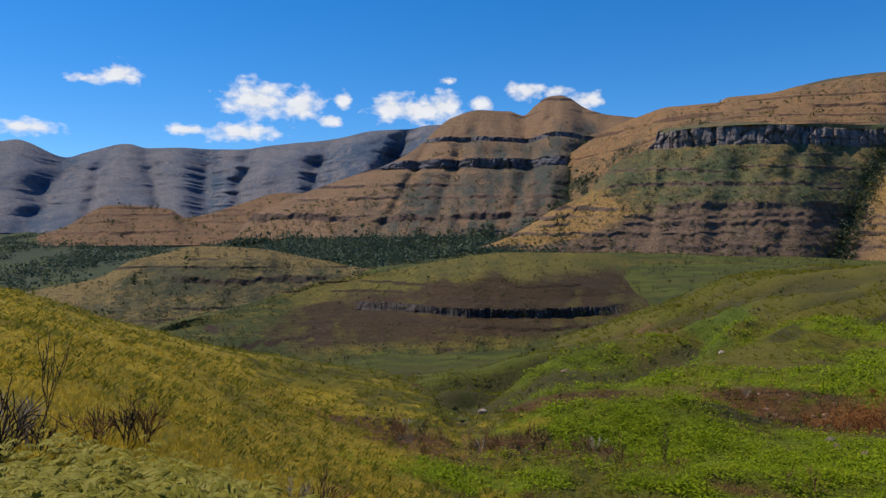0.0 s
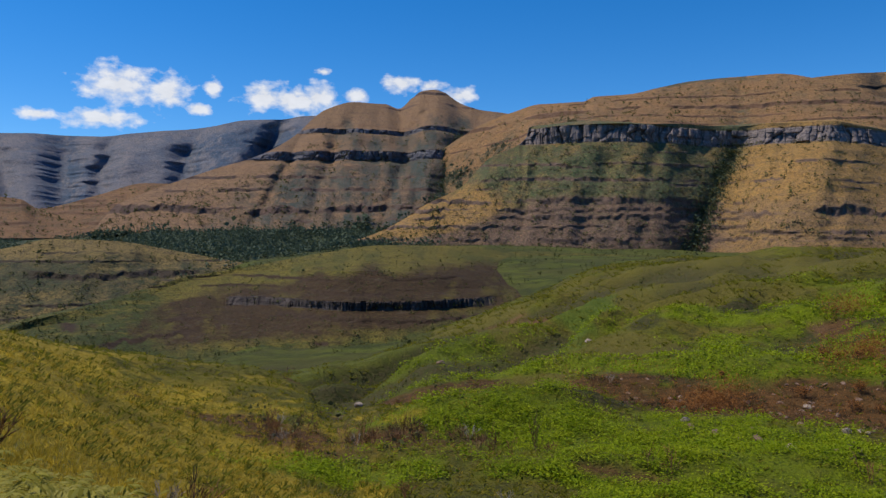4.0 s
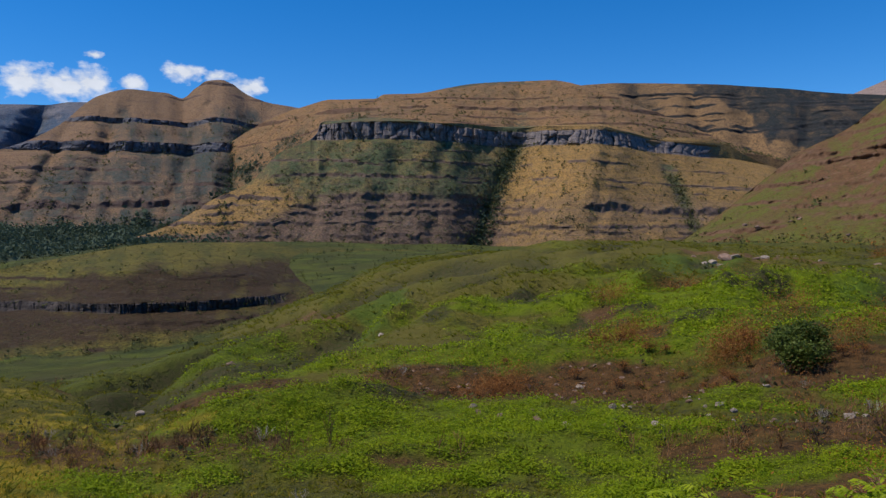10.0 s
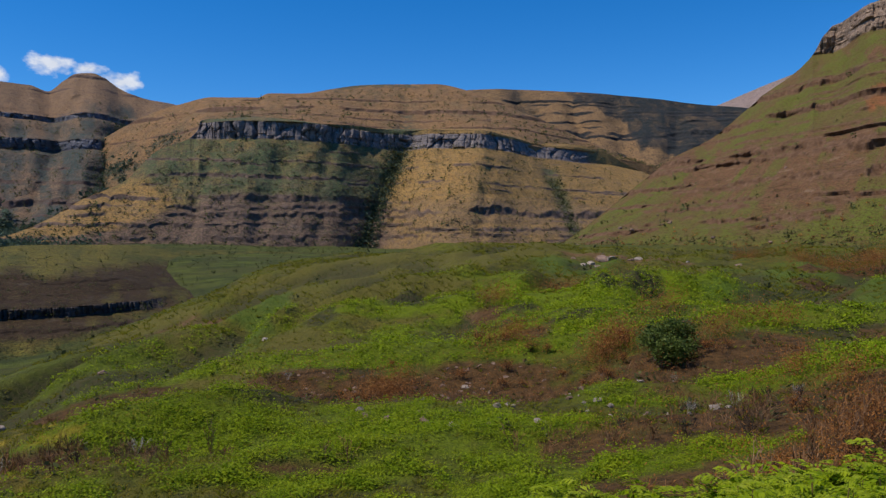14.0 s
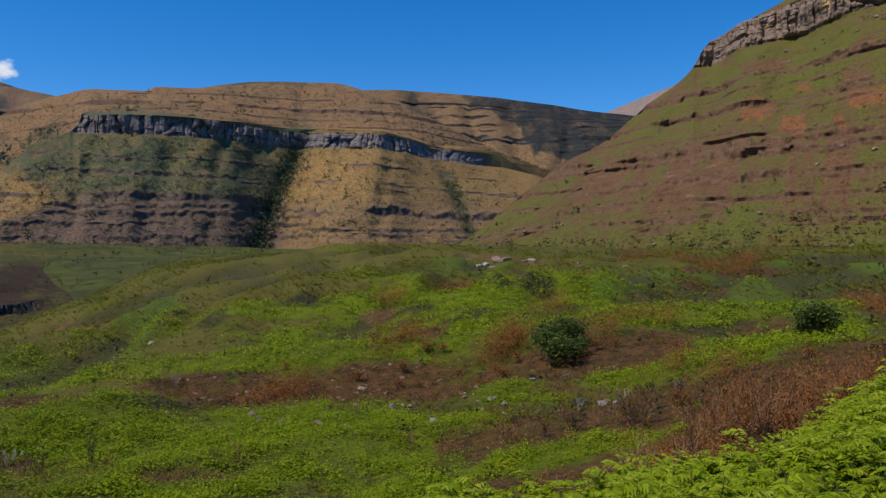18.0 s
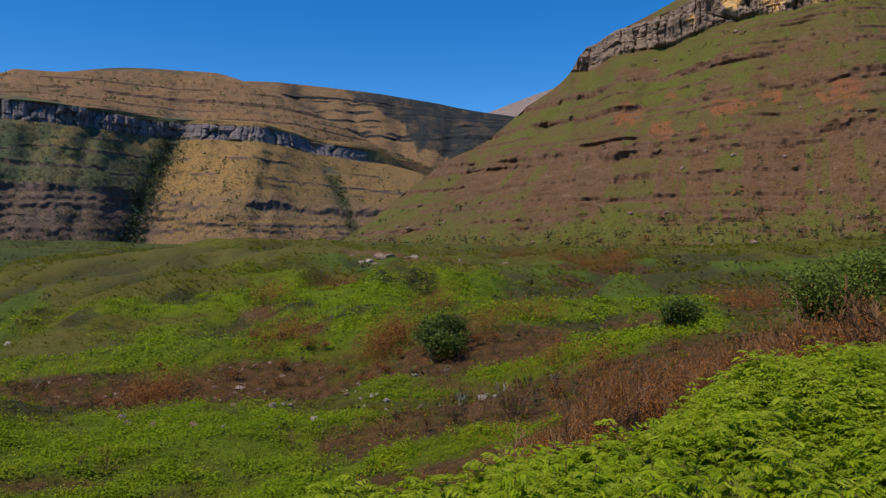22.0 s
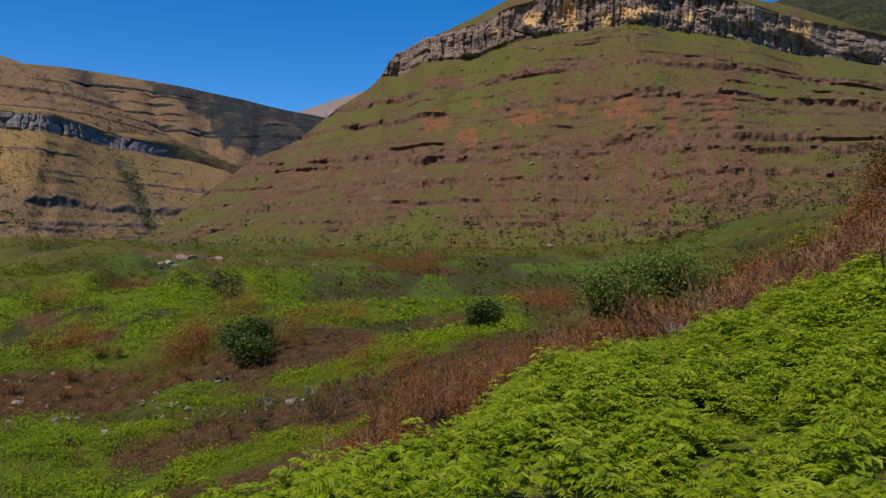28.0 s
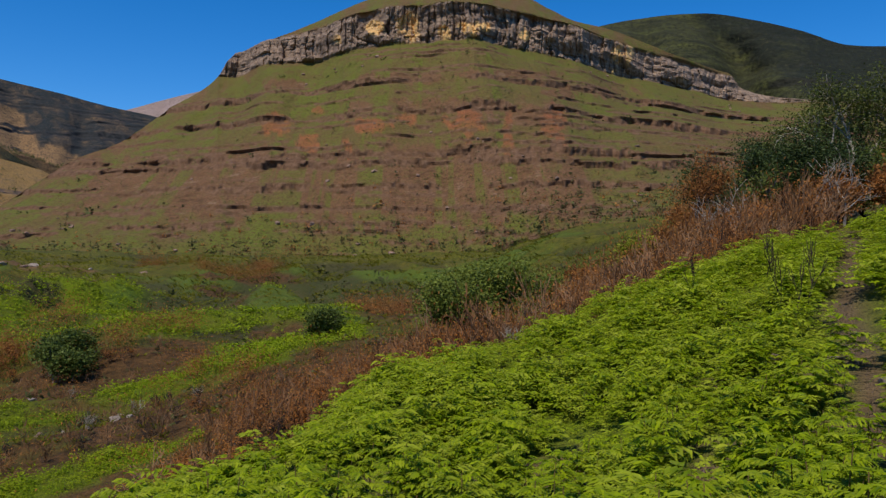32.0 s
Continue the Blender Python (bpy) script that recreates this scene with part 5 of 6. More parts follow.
def leaves_about(points, per, size, reach, seed, flat=0.8, lie=0.6, slim=0.32):
    """Small pointed leaves scattered round the twig ends."""
    r = np.random.default_rng(seed)
    c = np.repeat(points, per, 0)
    m = len(c)
    c = c + r.normal(0, reach, (m, 3)) * np.array([1, 1, 0.8])
    a = r.normal(0, 1, (m, 3))
    a[:, 2] *= lie
    a /= np.linalg.norm(a, axis=1)[:, None]
    up = np.array([0, 0, 1]) + r.normal(0, flat, (m, 3))
    s = np.cross(a, up)
    s /= np.linalg.norm(s, axis=1)[:, None] + 1e-9
    L = (size * r.uniform(0.6, 1.35, m))[:, None]
    v = np.stack([c, c + a * L * 0.45 + s * L * slim, c + a * L, c + a * L * 0.45 - s * L * slim], 1).reshape(-1, 3)
    return v, np.arange(4 * m).reshape(-1, 4)


def scatter(protos, x, y, z, size, seed, lean=0.12):
    """Many copies of a few shapes, joined into one."""
    r = np.random.default_rng(seed)
    pick = r.integers(0, len(protos), len(x))
    V, F, n = [], [], 0
    for k, (v, f) in enumerate(protos):
        i = np.where(pick == k)[0]
        if not len(i):
            continue
        a = r.uniform(0, 2 * math.pi, len(i))[:, None]
        w = turn_z(np.broadcast_to(v, (len(i),) + v.shape), a) * np.asarray(size)[i][:, None, None]
        w = w + w[..., 2:3] * np.concatenate([r.normal(0, lean, (len(i), 1, 2)), np.zeros((len(i), 1, 1))], 2)
        w = w + np.stack([x[i], y[i], z[i]], -1)[:, None, :]
        V.append(w.reshape(-1, 3))
        F.append((f[None] + (np.arange(len(i)) * len(v))[:, None, None]).reshape(-1, f.shape[1]) + n)
        n += len(i) * len(v)
    return np.concatenate(V), np.concatenate(F)


def sown(count, b0, b1, r0, r1, seed, by_area=True):
    r = np.random.default_rng(seed)
    b = r.uniform(b0, b1, count)
    d = np.sqrt(r.uniform(r0 ** 2, r1 ** 2, count)) if by_area else np.exp(r.uniform(np.log(r0), np.log(r1), count))
    return d * np.sin(np.radians(b)), d * np.cos(np.radians(b)), b, d


def at(b, d):
    x, y = d * math.sin(radians(b)), d * math.cos(radians(b))
    return x, y, float(ground_height(x, y))


def stuff(name, shape, material, label, category, smooth=False):
    return tagged(new(name, mesh_from(name, *shape, material, smooth)), label, category, kind="stuff")


# ---- bracken on the slope below and beside the viewer ----
protos = []
for k in range(7):
    stalk, fronds = fern_shapes(100 + k, 6 + k % 3, 11, 4)
    root = tagged(new("bracken_fern"), "bright green bracken fern with arching toothed fronds", "fern", "bracken on the near slope")
    part("stalk", mesh_from("stalk", *stalk, fern_stem), root, "thin brown stalk")
    for v, f in fronds:
        part("frond", mesh_from("frond", v, f, fern_leaf, False), root)
    protos.append(root)
x, y, b, d = sown(1900, 44, 111, 4.2, 13, 11)
ok = (rng.random(len(x)) > bare(x, y, b, d) * 1.1) & (d < 11.6)
x, y, b, d = x[ok][:285], y[ok][:285], b[ok][:285], d[ok][:285]
z = ground_height(x, y)
for k in range(len(x)):
    m = pose(x[k], y[k], z[k], rng.normal(0, 6), rng.normal(0, 6), rng.uniform(0, 360)) @ Matrix.Scale(rng.uniform(0.6, 1.1), 4)
    if k < 7:
        protos[k].matrix_basis = m
    else:
        c = copy_thing(protos[k % 7], m)
        c.matrix_basis = m
near_x, near_y = x, y

mid_protos = [join([(v, f) for v, f in fern_shapes(200 + k, 7, 8, 0)[1]]) for k in range(8)]
x, y, b, d = sown(21000, 40, 112, 3.6, 36, 12)
ok = (d < BROW(b) + rng.normal(0, 0.5, len(d))) & (rng.random(len(x)) > bare(x, y, b, d) * 1.15) & (d > 4) & (rng.random(len(x)) < np.interp(d, [5, 9, 16], [0.7, 0.9, 1.0])) & (fbm(x / 0.9, y / 0.9, 0, 2, 58) > np.interp(d, [5, 12, 20], [-0.25, -0.4, -0.7]))
x, y, d = x[ok], y[ok], d[ok]
far_protos = [join([(v, f) for v, f in fern_shapes(230 + k, 5, 4, 0)[1]]) for k in range(6)]
grown = rng.uniform(0.6, 1.3, len(x)) * np.interp(d, [4, 9, 15, 36], [0.62, 0.75, 0.95, 1.05]) * np.clip(1.0 + 0.65 * fbm(x / 1.1, y / 1.1, 0, 2, 52), 0.35, 1.6)
near_half, zz = d < 15, ground_height(x, y) - 0.03
stuff("bracken_slope", join([scatter(q, x[m], y[m], zz[m], grown[m], 13) for q, m in ((mid_protos, near_half), (far_protos, ~near_half))]), fern_leaf, "dense bright green bracken covering the slope", "bracken")

# pale bracken and grass at the foot of the golden slope
x, y, b, d = sown(900, -40, -8, 5.5, 15, 14)
ok = rng.random(len(x)) < np.interp(b, [-40, -30, -20, -8], [1, 1, 0.7, 0.2]) * np.interp(d, [6, 11, 15], [1, 0.6, 0.1])
x, y = x[ok], y[ok]
stuff("pale_bracken", scatter([join(fern_shapes(260 + k, 5, 9, 2)[1]) for k in range(5)], x, y, ground_height(x, y), rng.uniform(0.7, 1.2, len(x)), 15), fern_pale, "pale yellow-green bracken among dry grass", "bracken")


def tuft(seed, blades, height, width, splay):
    r = np.random.default_rng(seed)
    v, f = [], []
    for k in range(blades):
        a, h, s = r.uniform(0, 6.28), height * r.uniform(0.6, 1.2), splay * r.uniform(0.2, 1)
        base = np.array([math.cos(a), math.sin(a), 0]) * r.uniform(0, 0.12)
        side = np.array([-math.sin(a), math.cos(a), 0]) * width
        tip = base + np.array([math.cos(a) * s, math.sin(a) * s, h])
        mid = base + np.array([math.cos(a) * s * 0.35, math.sin(a) * s * 0.35, h * 0.6])
        n = len(v)
        v += [base - side, base + side, mid + side * 0.8, tip]
        f += [(n, n + 1, n + 2, n + 3)]
    return np.array(v), np.array(f)


tufts = [tuft(300 + k, 8, 0.26, 0.01, 0.2) for k in range(6)]
x, y, b, d = sown(27000, -44, 14, 5, 75, 16, False)
lu, go, bu = cover(x, y)
ok = rng.random(len(x)) < go + 0.1
x, y, d = x[ok], y[ok], d[ok]
stuff("golden_grass", scatter(tufts, x, y, ground_height(x, y) - 0.02, rng.uniform(0.6, 1.2, len(x)) * np.interp(d, [5, 20, 75], [0.75, 0.85, 1.15]), 17), gold_blade, "dry golden grass tufts on the slope", "grass")

# grass and bracken in the valley below
wide = [tuft(320 + k, 5, 0.3, 0.05, 0.6) for k in range(5)]
clumps = [leaves_about(np.random.default_rng(400 + k).normal(0, 0.2, (22, 3)) * np.array([1.3, 1.3, 0.8]) + np.array([0, 0, 0.3]), 1, 0.14, 0.05, 410 + k, 0.4, 0.4) for k in range(6)]
far_clumps = [leaves_about(np.random.default_rng(420 + k).normal(0, 0.2, (10, 3)) * np.array([1.3, 1.3, 0.8]) + np.array([0, 0, 0.3]), 1, 0.21, 0.05, 425 + k, 0.4, 0.4) for k in range(6)]
x, y, b, d = sown(90000, -14, 84, 30, 175, 18, False)
lu, go, bu = cover(x, y)
ok = (rng.random(len(x)) < lu ** 1.5 * (1 - bu) * step(-1.2, 0.2, folds(x, y, d)) * step(-0.9, -0.1, fbm(x / 3.5, y / 3.5, 0, 3, 54))) & (d > BROW(b) + 4)
x, y, d = x[ok], y[ok], d[ok]
grown, zz, near_half = rng.uniform(0.6, 1.1, len(x)) * np.interp(d, [30, 60, 175], [0.9, 1.1, 1.9]) * np.clip(1.0 + 0.4 * fbm(x / 2.2, y / 2.2, 0, 2, 53), 0.4, 1.5), ground_height(x, y) - 0.1, d < 72
stuff("valley_bracken", join([scatter(q, x[m], y[m], zz[m], grown[m], 19) for q, m in ((clumps, near_half), (far_clumps, ~near_half))]), fern_far, "bright green bracken spread over the valley floor", "bracken")
x, y, b, d = sown(19000, -32, 92, 30, 170, 20, False)
lu, go, bu = cover(x, y)
ok = (rng.random(len(x)) < 0.75 - 0.5 * lu - 0.4 * bu) & ((b < 40) | (d > BROW(b) + 4))
x, y, d = x[ok], y[ok], d[ok]
stuff("meadow_grass", scatter(wide, x, y, ground_height(x, y) - 0.05, rng.uniform(0.5, 1.2, len(x)) * np.interp(d, [30, 80, 330], [0.8, 1.2, 2.4]), 21), green_blade, "olive green meadow grass tufts", "grass")

x, y, b, d = sown(30000, -6, 84, 150, 330, 120)
lu, go, bu = cover(x, y)
hol = step(0.2, -1.2, folds(x, y, d))
ok = (rng.random(len(x)) < np.clip(0.45 + 0.3 * lu + 0.4 * hol, 0, 1)) & (rng.random(len(x)) < step(-0.4, 0.3, fbm(x / 14, y / 14, 0, 4, 121)))
x, y, d = x[ok], y[ok], d[ok]
stuff("hillside_grass", scatter(wide, x, y, ground_height(x, y) - 0.05, rng.uniform(1.2, 2.8, len(x)), 122), green_blade, "olive grass clumps over the green hillside", "grass")

# ---- shrubs and trees ----
def shrub(name, seed, height, stems, levels, spread, thick, leaf, bark, label, category, group="", per=8, size=0.09, reach=0.12, forks=3, upright=0.5, sides=3):
    pieces, ends = grow(seed, height, stems, levels, spread, thick, forks, upright)
    root = tagged(new(name), label, category, group)
    for k in range(stems):
        part("stem", mesh_from("stem", *branch_mesh([q for q in pieces if q[5] == k], sides), bark), root)
    if leaf:
        pts = np.array([e[0] for e in ends] + [q[1] for q in pieces if q[4] >= levels - 1])
        part("foliage", mesh_from("foliage", *leaves_about(pts, per, size, reach, seed + 1), leaf, False), root)
    return root


def plant(root, b, d, scale=1.0, sink=0.05, turn=None):
    x, y, z = at(b, d)
    root.matrix_basis = pose(x, y, z - sink, rng.normal(0, 3), rng.normal(0, 3), rng.uniform(0, 360) if turn is None else turn) @ Matrix.Scale(scale, 4)
    return root


def sow(protos, places, low, high, sink=0.05):
    """The first plants take the first places; copies take the rest."""
    for k, (b, d) in enumerate(places):
        x, y, z = at(b, d)
        m = pose(x, y, z - sink, rng.normal(0, 4), rng.normal(0, 4), rng.uniform(0, 360)) @ Matrix.Scale(rng.uniform(low, high), 4)
        if k < len(protos):
            protos[k].matrix_basis = m
        else:
            copy_thing(protos[k % len(protos)], Matrix.Identity(4)).matrix_basis = m


def picked(count, b0, b1, r0, r1, seed, test, by_area=False):
    x, y, b, d = sown(count * 30, b0, b1, r0, r1, seed, by_area)
    ok = test(x, y, b, d) > np.random.default_rng(seed + 1).random(len(x))
    return list(zip(b[ok][:count], d[ok][:count]))


BELT = lambda x, y, b, d: (d > BROW(b) + 1.5) * step(1.0, 0.0, np.abs(d - (BROW(b) + 14)) / 24) * step(47, 72, b + 9 * fbm(x / 5, y / 5, 0, 3, 55)) * step(-0.35, 0.35, fbm(x / 5, y / 5, 0, 3, 56) + (b - 70) / 30)
rusty = [shrub("scorched_shrub", 500 + k, 1.5, 5, 3, 0.75, 0.022, rust_leaf, char_bark, "fire-scorched shrub with rust-brown dead leaves", "shrub", "scorched shrubs", 5, 0.06, 0.13) for k in range(4)]
sow(rusty, picked(95, 46, 102, 19, 62, 21, BELT) + picked(16, 27, 50, 82, 100, 22, lambda x, y, b, d: spread(x, y, [(43, 91, 6, 8), (30, 88, 9, 5), (22, 96, 4, 4)], 80))
    + [(44.4, 82), (45.4, 84), (44.9, 87), (43.7, 85), (36.6, 103), (37.6, 102), (38.4, 104), (29.2, 97), (27.6, 85), (26.4, 86), (28.4, 84), (25.3, 88), (50.9, 85), (52.4, 83), (53.6, 84), (46.6, 88), (35.8, 104), (51.6, 88)], 0.8, 1.5)
bare_ones = [shrub("bare_shrub", 540 + k, 1.5, 6, 3, 0.6, 0.02, None, (twig_bark, char_bark, pale_bark)[k % 3], "leafless burnt shrub of thin dry twigs", "shrub", "leafless shrubs") for k in range(5)]
sow(bare_ones, picked(120, 45, 102, 19, 62, 23, BELT) + picked(40, -4, 26, 48, 100, 24, lambda x, y, b, d: cover(x, y)[2]) + picked(26, 44, 62, 44, 75, 25, lambda x, y, b, d: cover(x, y)[2])
    + [(-27.6, 15), (-28.9, 16), (-24.4, 17), (-22.5, 19), (-21.3, 20), (-9.6, 21), (-10.8, 22), (-8.8, 22), (-5.0, 24), (6.5, 38), (10.9, 30), (14.0, 33), (11.4, 31), (-30.2, 13)], 0.75, 1.25)
tall_twigs = [shrub("burnt_sapling", 560 + k, 2.6, 1, 3, 0.3, 0.022, None, char_bark, "tall thin charred sapling without leaves", "sapling", "charred saplings", upright=1.5) for k in range(3)]
sow(tall_twigs, [(94.3, 23), (100.6, 17.5), (100.0, 18.2), (101.2, 18.0), (98.6, 25), (-28.2, 15.5), (-9.3, 20), (90.5, 31), (96, 33), (84, 33), (67, 28), (64, 27), (72, 30), (57.5, 30)], 0.7, 1.05)

hollow_leaf = leaf_material("dark_bush_leaf", (0.04, 0.065, 0.014), (0.11, 0.145, 0.028), 0.25, 0.5)
green_small = [shrub("green_bush", 600 + k, 3.4, 5, 3, 0.55, 0.05, hollow_leaf, tree_bark, "rounded dark green bush", "bush", "valley bushes", 16, 0.19, 0.3, upright=1.6) for k in range(3)]
sow(green_small, [(48.6, 84), (49.4, 82), (50.0, 80), (66.9, 76), (49.0, 80.5), (66.3, 77.5), (49.6, 85)], 1.0, 1.5, 0.6)
big = shrub("spreading_bush", 620, 3.6, 7, 4, 0.8, 0.08, bush_leaf, char_bark, "wide green leafy bush among scorched shrubs", "bush", "", 46, 0.1, 0.28)
plant(big, 78.8, 38, 1.5)
plant(copy_thing(big, Matrix.Identity(4)), 82.0, 42, 1.15)


def tree(name, seed, b, d, height, leaf, bark, label, per, size, reach, levels=4, spread=0.75, thick=0.16, stems=1, forks=3, upright=0.6, shrink=0.72):
    pieces, ends = grow(seed, height, stems, levels, spread, thick, forks, upright, shrink)
    s = height / max(q[1][2] for q in pieces)
    pieces = [(q[0] * s, q[1] * s, *q[2:]) for q in pieces]
    root = tagged(new(name), label, "tree")
    part("trunk", mesh_from("trunk", *branch_mesh([q for q in pieces if q[4] == 1], 7), bark), root)
    for k in range(1, max(q[6] for q in pieces) + 1):
        part("limb", mesh_from("limb", *branch_mesh([q for q in pieces if q[6] == k], 4), bark), root)
    if leaf:
        pts = np.array([q[1] for q in pieces if q[4] >= levels - 1])
        part("crown", mesh_from("crown", *leaves_about(pts, per, size, reach, seed + 3), leaf, False), root)
    return plant(root, b, d, 1.0, 0.1)


tree("tall_tree", 701, 104.0, 48, 8.8, tree_leaf, pale_bark, "tall wide tree with pale limbs and an open green crown", 26, 0.13, 0.45, 5, 0.85, 0.22, 1, 3)
tree("tall_tree", 702, 108.5, 50, 8.0, tree_leaf, tree_bark, "tall leafy tree beside the wide one", 40, 0.14, 0.5, 5, 0.8, 0.2)
tree("dark_tree", 703, 97.6, 50, 6.3, dark_leaf, char_bark, "dense dark green tree behind scorched shrubs", 60, 0.13, 0.35, 4, 0.7, 0.14)
tree("dark_tree", 704, 100.2, 52, 6.0, dark_leaf, char_bark, "dense dark green tree under the tall tree", 60, 0.13, 0.4, 4, 0.8, 0.14)
tree("scorched_tree", 705, 94.4, 42, 6.0, rust_leaf, char_bark, "small tree with scorched rust-red leaves", 44, 0.11, 0.3, 4, 0.6, 0.1)
tree("scorched_tree", 706, 92.4, 48, 3.6, rust_leaf, char_bark, "low scorched tree with brown leaves", 18, 0.17, 0.3, 4, 0.75, 0.08, 2)
tree("dead_tree", 707, 95.2, 38, 3.2, None, pale_bark, "bleached leafless tree with bare forked limbs", 0, 0, 0, 4, 0.7, 0.07)
tree("dead_tree", 714, 97.0, 37, 3.4, None, pale_bark, "bleached forked dead tree among scorched shrubs", 0, 0, 0, 4, 0.8, 0.08)
tree("dead_tree", 715, 103.4, 39, 3.8, None, pale_bark, "bleached dead tree with twisted bare limbs", 0, 0, 0, 4, 0.9, 0.08)
tree("dead_tree", 708, 100.8, 40, 3.6, None, pale_bark, "bleached dead tree leaning over the shrubs", 0, 0, 0, 4, 0.9, 0.08)
tree("yellow_green_tree", 709, 90.0, 44, 2.8, yellow_leaf, tree_bark, "small yellow-green leafy tree", 16, 0.17, 0.26, 4, 0.7, 0.06, 2)
tree("olive_tree", 710, 98.6, 42, 3.4, tree_leaf, tree_bark, "half-bare olive green tree", 7, 0.18, 0.3, 4, 0.7, 0.07, 2)
tree("scorched_tree", 711, 86.6, 47, 2.6, rust_leaf, char_bark, "low scorched thicket tree", 18, 0.17, 0.3, 4, 0.8, 0.06, 3)
tree("scorched_tree", 712, 103.0, 41, 2.8, rust_leaf, char_bark, "low scorched tree by the fern slope", 16, 0.16, 0.3, 4, 0.8, 0.06, 3)
tree("scorched_tree", 713, 106.6, 42, 3.0, rust_leaf, char_bark, "scorched tree at the top of the fern slope", 16, 0.16, 0.3, 4, 0.8, 0.06, 3)

for k, (b, d, h, leaf) in enumerate([(99.0, 56, 7.0, dark_leaf), (101.6, 58, 7.5, tree_leaf), (106.2, 57, 7.4, dark_leaf), (110.5, 52, 7.0, tree_leaf), (98.2, 47, 4.4, dark_leaf), (93.4, 52, 4.2, rust_leaf), (102.4, 50, 5.2, bush_leaf), (105.4, 46, 4.2, bush_leaf), (99.5, 45, 5.2, dark_leaf), (101.6, 43, 4.6, dark_leaf), (97.4, 46, 5.4, dark_leaf), (103.8, 45, 5.0, dark_leaf)]):
    tree("leafy_tree", 720 + k, b, d, h, leaf, char_bark, "tree with dense leaves in the thicket above the ferns", 44, 0.13, 0.42, 4, 0.75, 0.12, 2)

# scrub too thick to count
twiggy = [branch_mesh(grow(580 + k, 1.8, 4, 3, 0.65, 0.014, 2, upright=0.6)[0], 3) for k in range(4)]
dots = [leaves_about(np.random.default_rng(610 + k).normal(0, 0.3, (12, 3)) + np.array([0, 0, 0.4]), 1, 0.42, 0.1, 615 + k) for k in range(5)]
sprays = [leaves_about(np.random.default_rng(630 + k).normal(0, 0.33, (56, 3)) * np.array([1, 1, 1.2]) + np.array([0, 0, 0.75]), 1, 0.085, 0.12, 635 + k, 0.8, 1.3, 0.17) for k in range(5)]
spots = np.array(picked(380, 44, 103, 19, 64, 26, BELT) + picked(320, 64, 103, 22, 48, 126, BELT) + picked(300, -4, 56, 46, 104, 27, lambda x, y, b, d: cover(x, y)[2]))
sx, sy = spots[:, 1] * np.sin(np.radians(spots[:, 0])), spots[:, 1] * np.cos(np.radians(spots[:, 0]))
stuff("burnt_twigs", scatter(twiggy, sx, sy, ground_height(sx, sy), rng.uniform(0.6, 1.5, len(sx)) * np.interp(spots[:, 1], [20, 40, 60, 100], [1.2, 1.35, 0.8, 0.7]), 28), twig_bark, "thicket of burnt brown twigs", "undergrowth")
spots = np.array(picked(2000, 44, 103, 19, 64, 29, BELT) + picked(160, 18, 52, 78, 104, 30, lambda x, y, b, d: cover(x, y)[2]) + picked(90, 40, 60, 40, 135, 130, lambda x, y, b, d: cover(x, y)[2])
                 + picked(60, 57.5, 63, 195, 215, 31, lambda x, y, b, d: 1 + 0 * b) + picked(30, 54.8, 58, 225, 250, 32, lambda x, y, b, d: 1 + 0 * b) + picked(40, 63, 67.5, 300, 330, 33, lambda x, y, b, d: 1 + 0 * b) + picked(60, 69, 76, 100, 118, 34, lambda x, y, b, d: 1 + 0 * b) + picked(30, 34.5, 39, 100, 112, 35, lambda x, y, b, d: 1 + 0 * b))
sx, sy = spots[:, 1] * np.sin(np.radians(spots[:, 0])), spots[:, 1] * np.cos(np.radians(spots[:, 0]))
stuff("scorched_scrub", scatter(sprays, sx, sy, ground_height(sx, sy) - 0.1, rng.uniform(0.7, 1.6, len(sx)) * np.interp(spots[:, 1], [20, 45, 100, 330], [0.95, 1.35, 1.5, 3.2]), 36), rust_leaf, "low rust-brown scorched scrub", "undergrowth")
clump = lambda b, d, n, w: [(b + q[0] / d * 57, d + q[1]) for q in np.random.default_rng(int(b * 10 + d)).normal(0, w, (n, 2))]
brush = [leaves_about(np.random.default_rng(640 + k).normal(0, 0.3, (190, 3)) * np.array([1, 1, 1.1]) + np.array([0, 0, 0.5]), 1, 0.08, 0.08, 645 + k, 0.8, 1.2, 0.2) for k in range(5)]
spots = np.array(clump(44.5, 92, 22, 1.6) + clump(46.4, 93, 14, 1.3) + clump(37.9, 101, 20, 2.0) + clump(36.8, 137, 14, 2.0) + clump(41.8, 150, 16, 2.6) + clump(27.5, 84, 18, 2.2) + clump(52.6, 90, 12, 1.4) + clump(56.5, 96, 12, 1.6) + clump(29.5, 90, 14, 1.6) + clump(46.8, 160, 16, 3)
                 + clump(61.8, 204, 26, 3.4) + clump(59.0, 226, 18, 3) + clump(62.5, 246, 20, 3) + clump(55.0, 262, 14, 3) + clump(72.5, 108, 34, 3.5) + clump(69.5, 112, 20, 2.5) + clump(58, 66, 10, 1.2) + clump(61, 58, 10, 1.2) + clump(49, 108, 10, 1.5))
sx, sy = spots[:, 1] * np.sin(np.radians(spots[:, 0])), spots[:, 1] * np.cos(np.radians(spots[:, 0]))
stuff("rust_thickets", scatter(brush, sx, sy, ground_height(sx, sy) - 0.1, rng.uniform(0.9, 1.7, len(sx)) * np.interp(spots[:, 1], [50, 80, 100, 260], [1.2, 1.9, 2.0, 2.8]), 136), rust_leaf, "clumps of rust-brown scorched brush", "undergrowth")
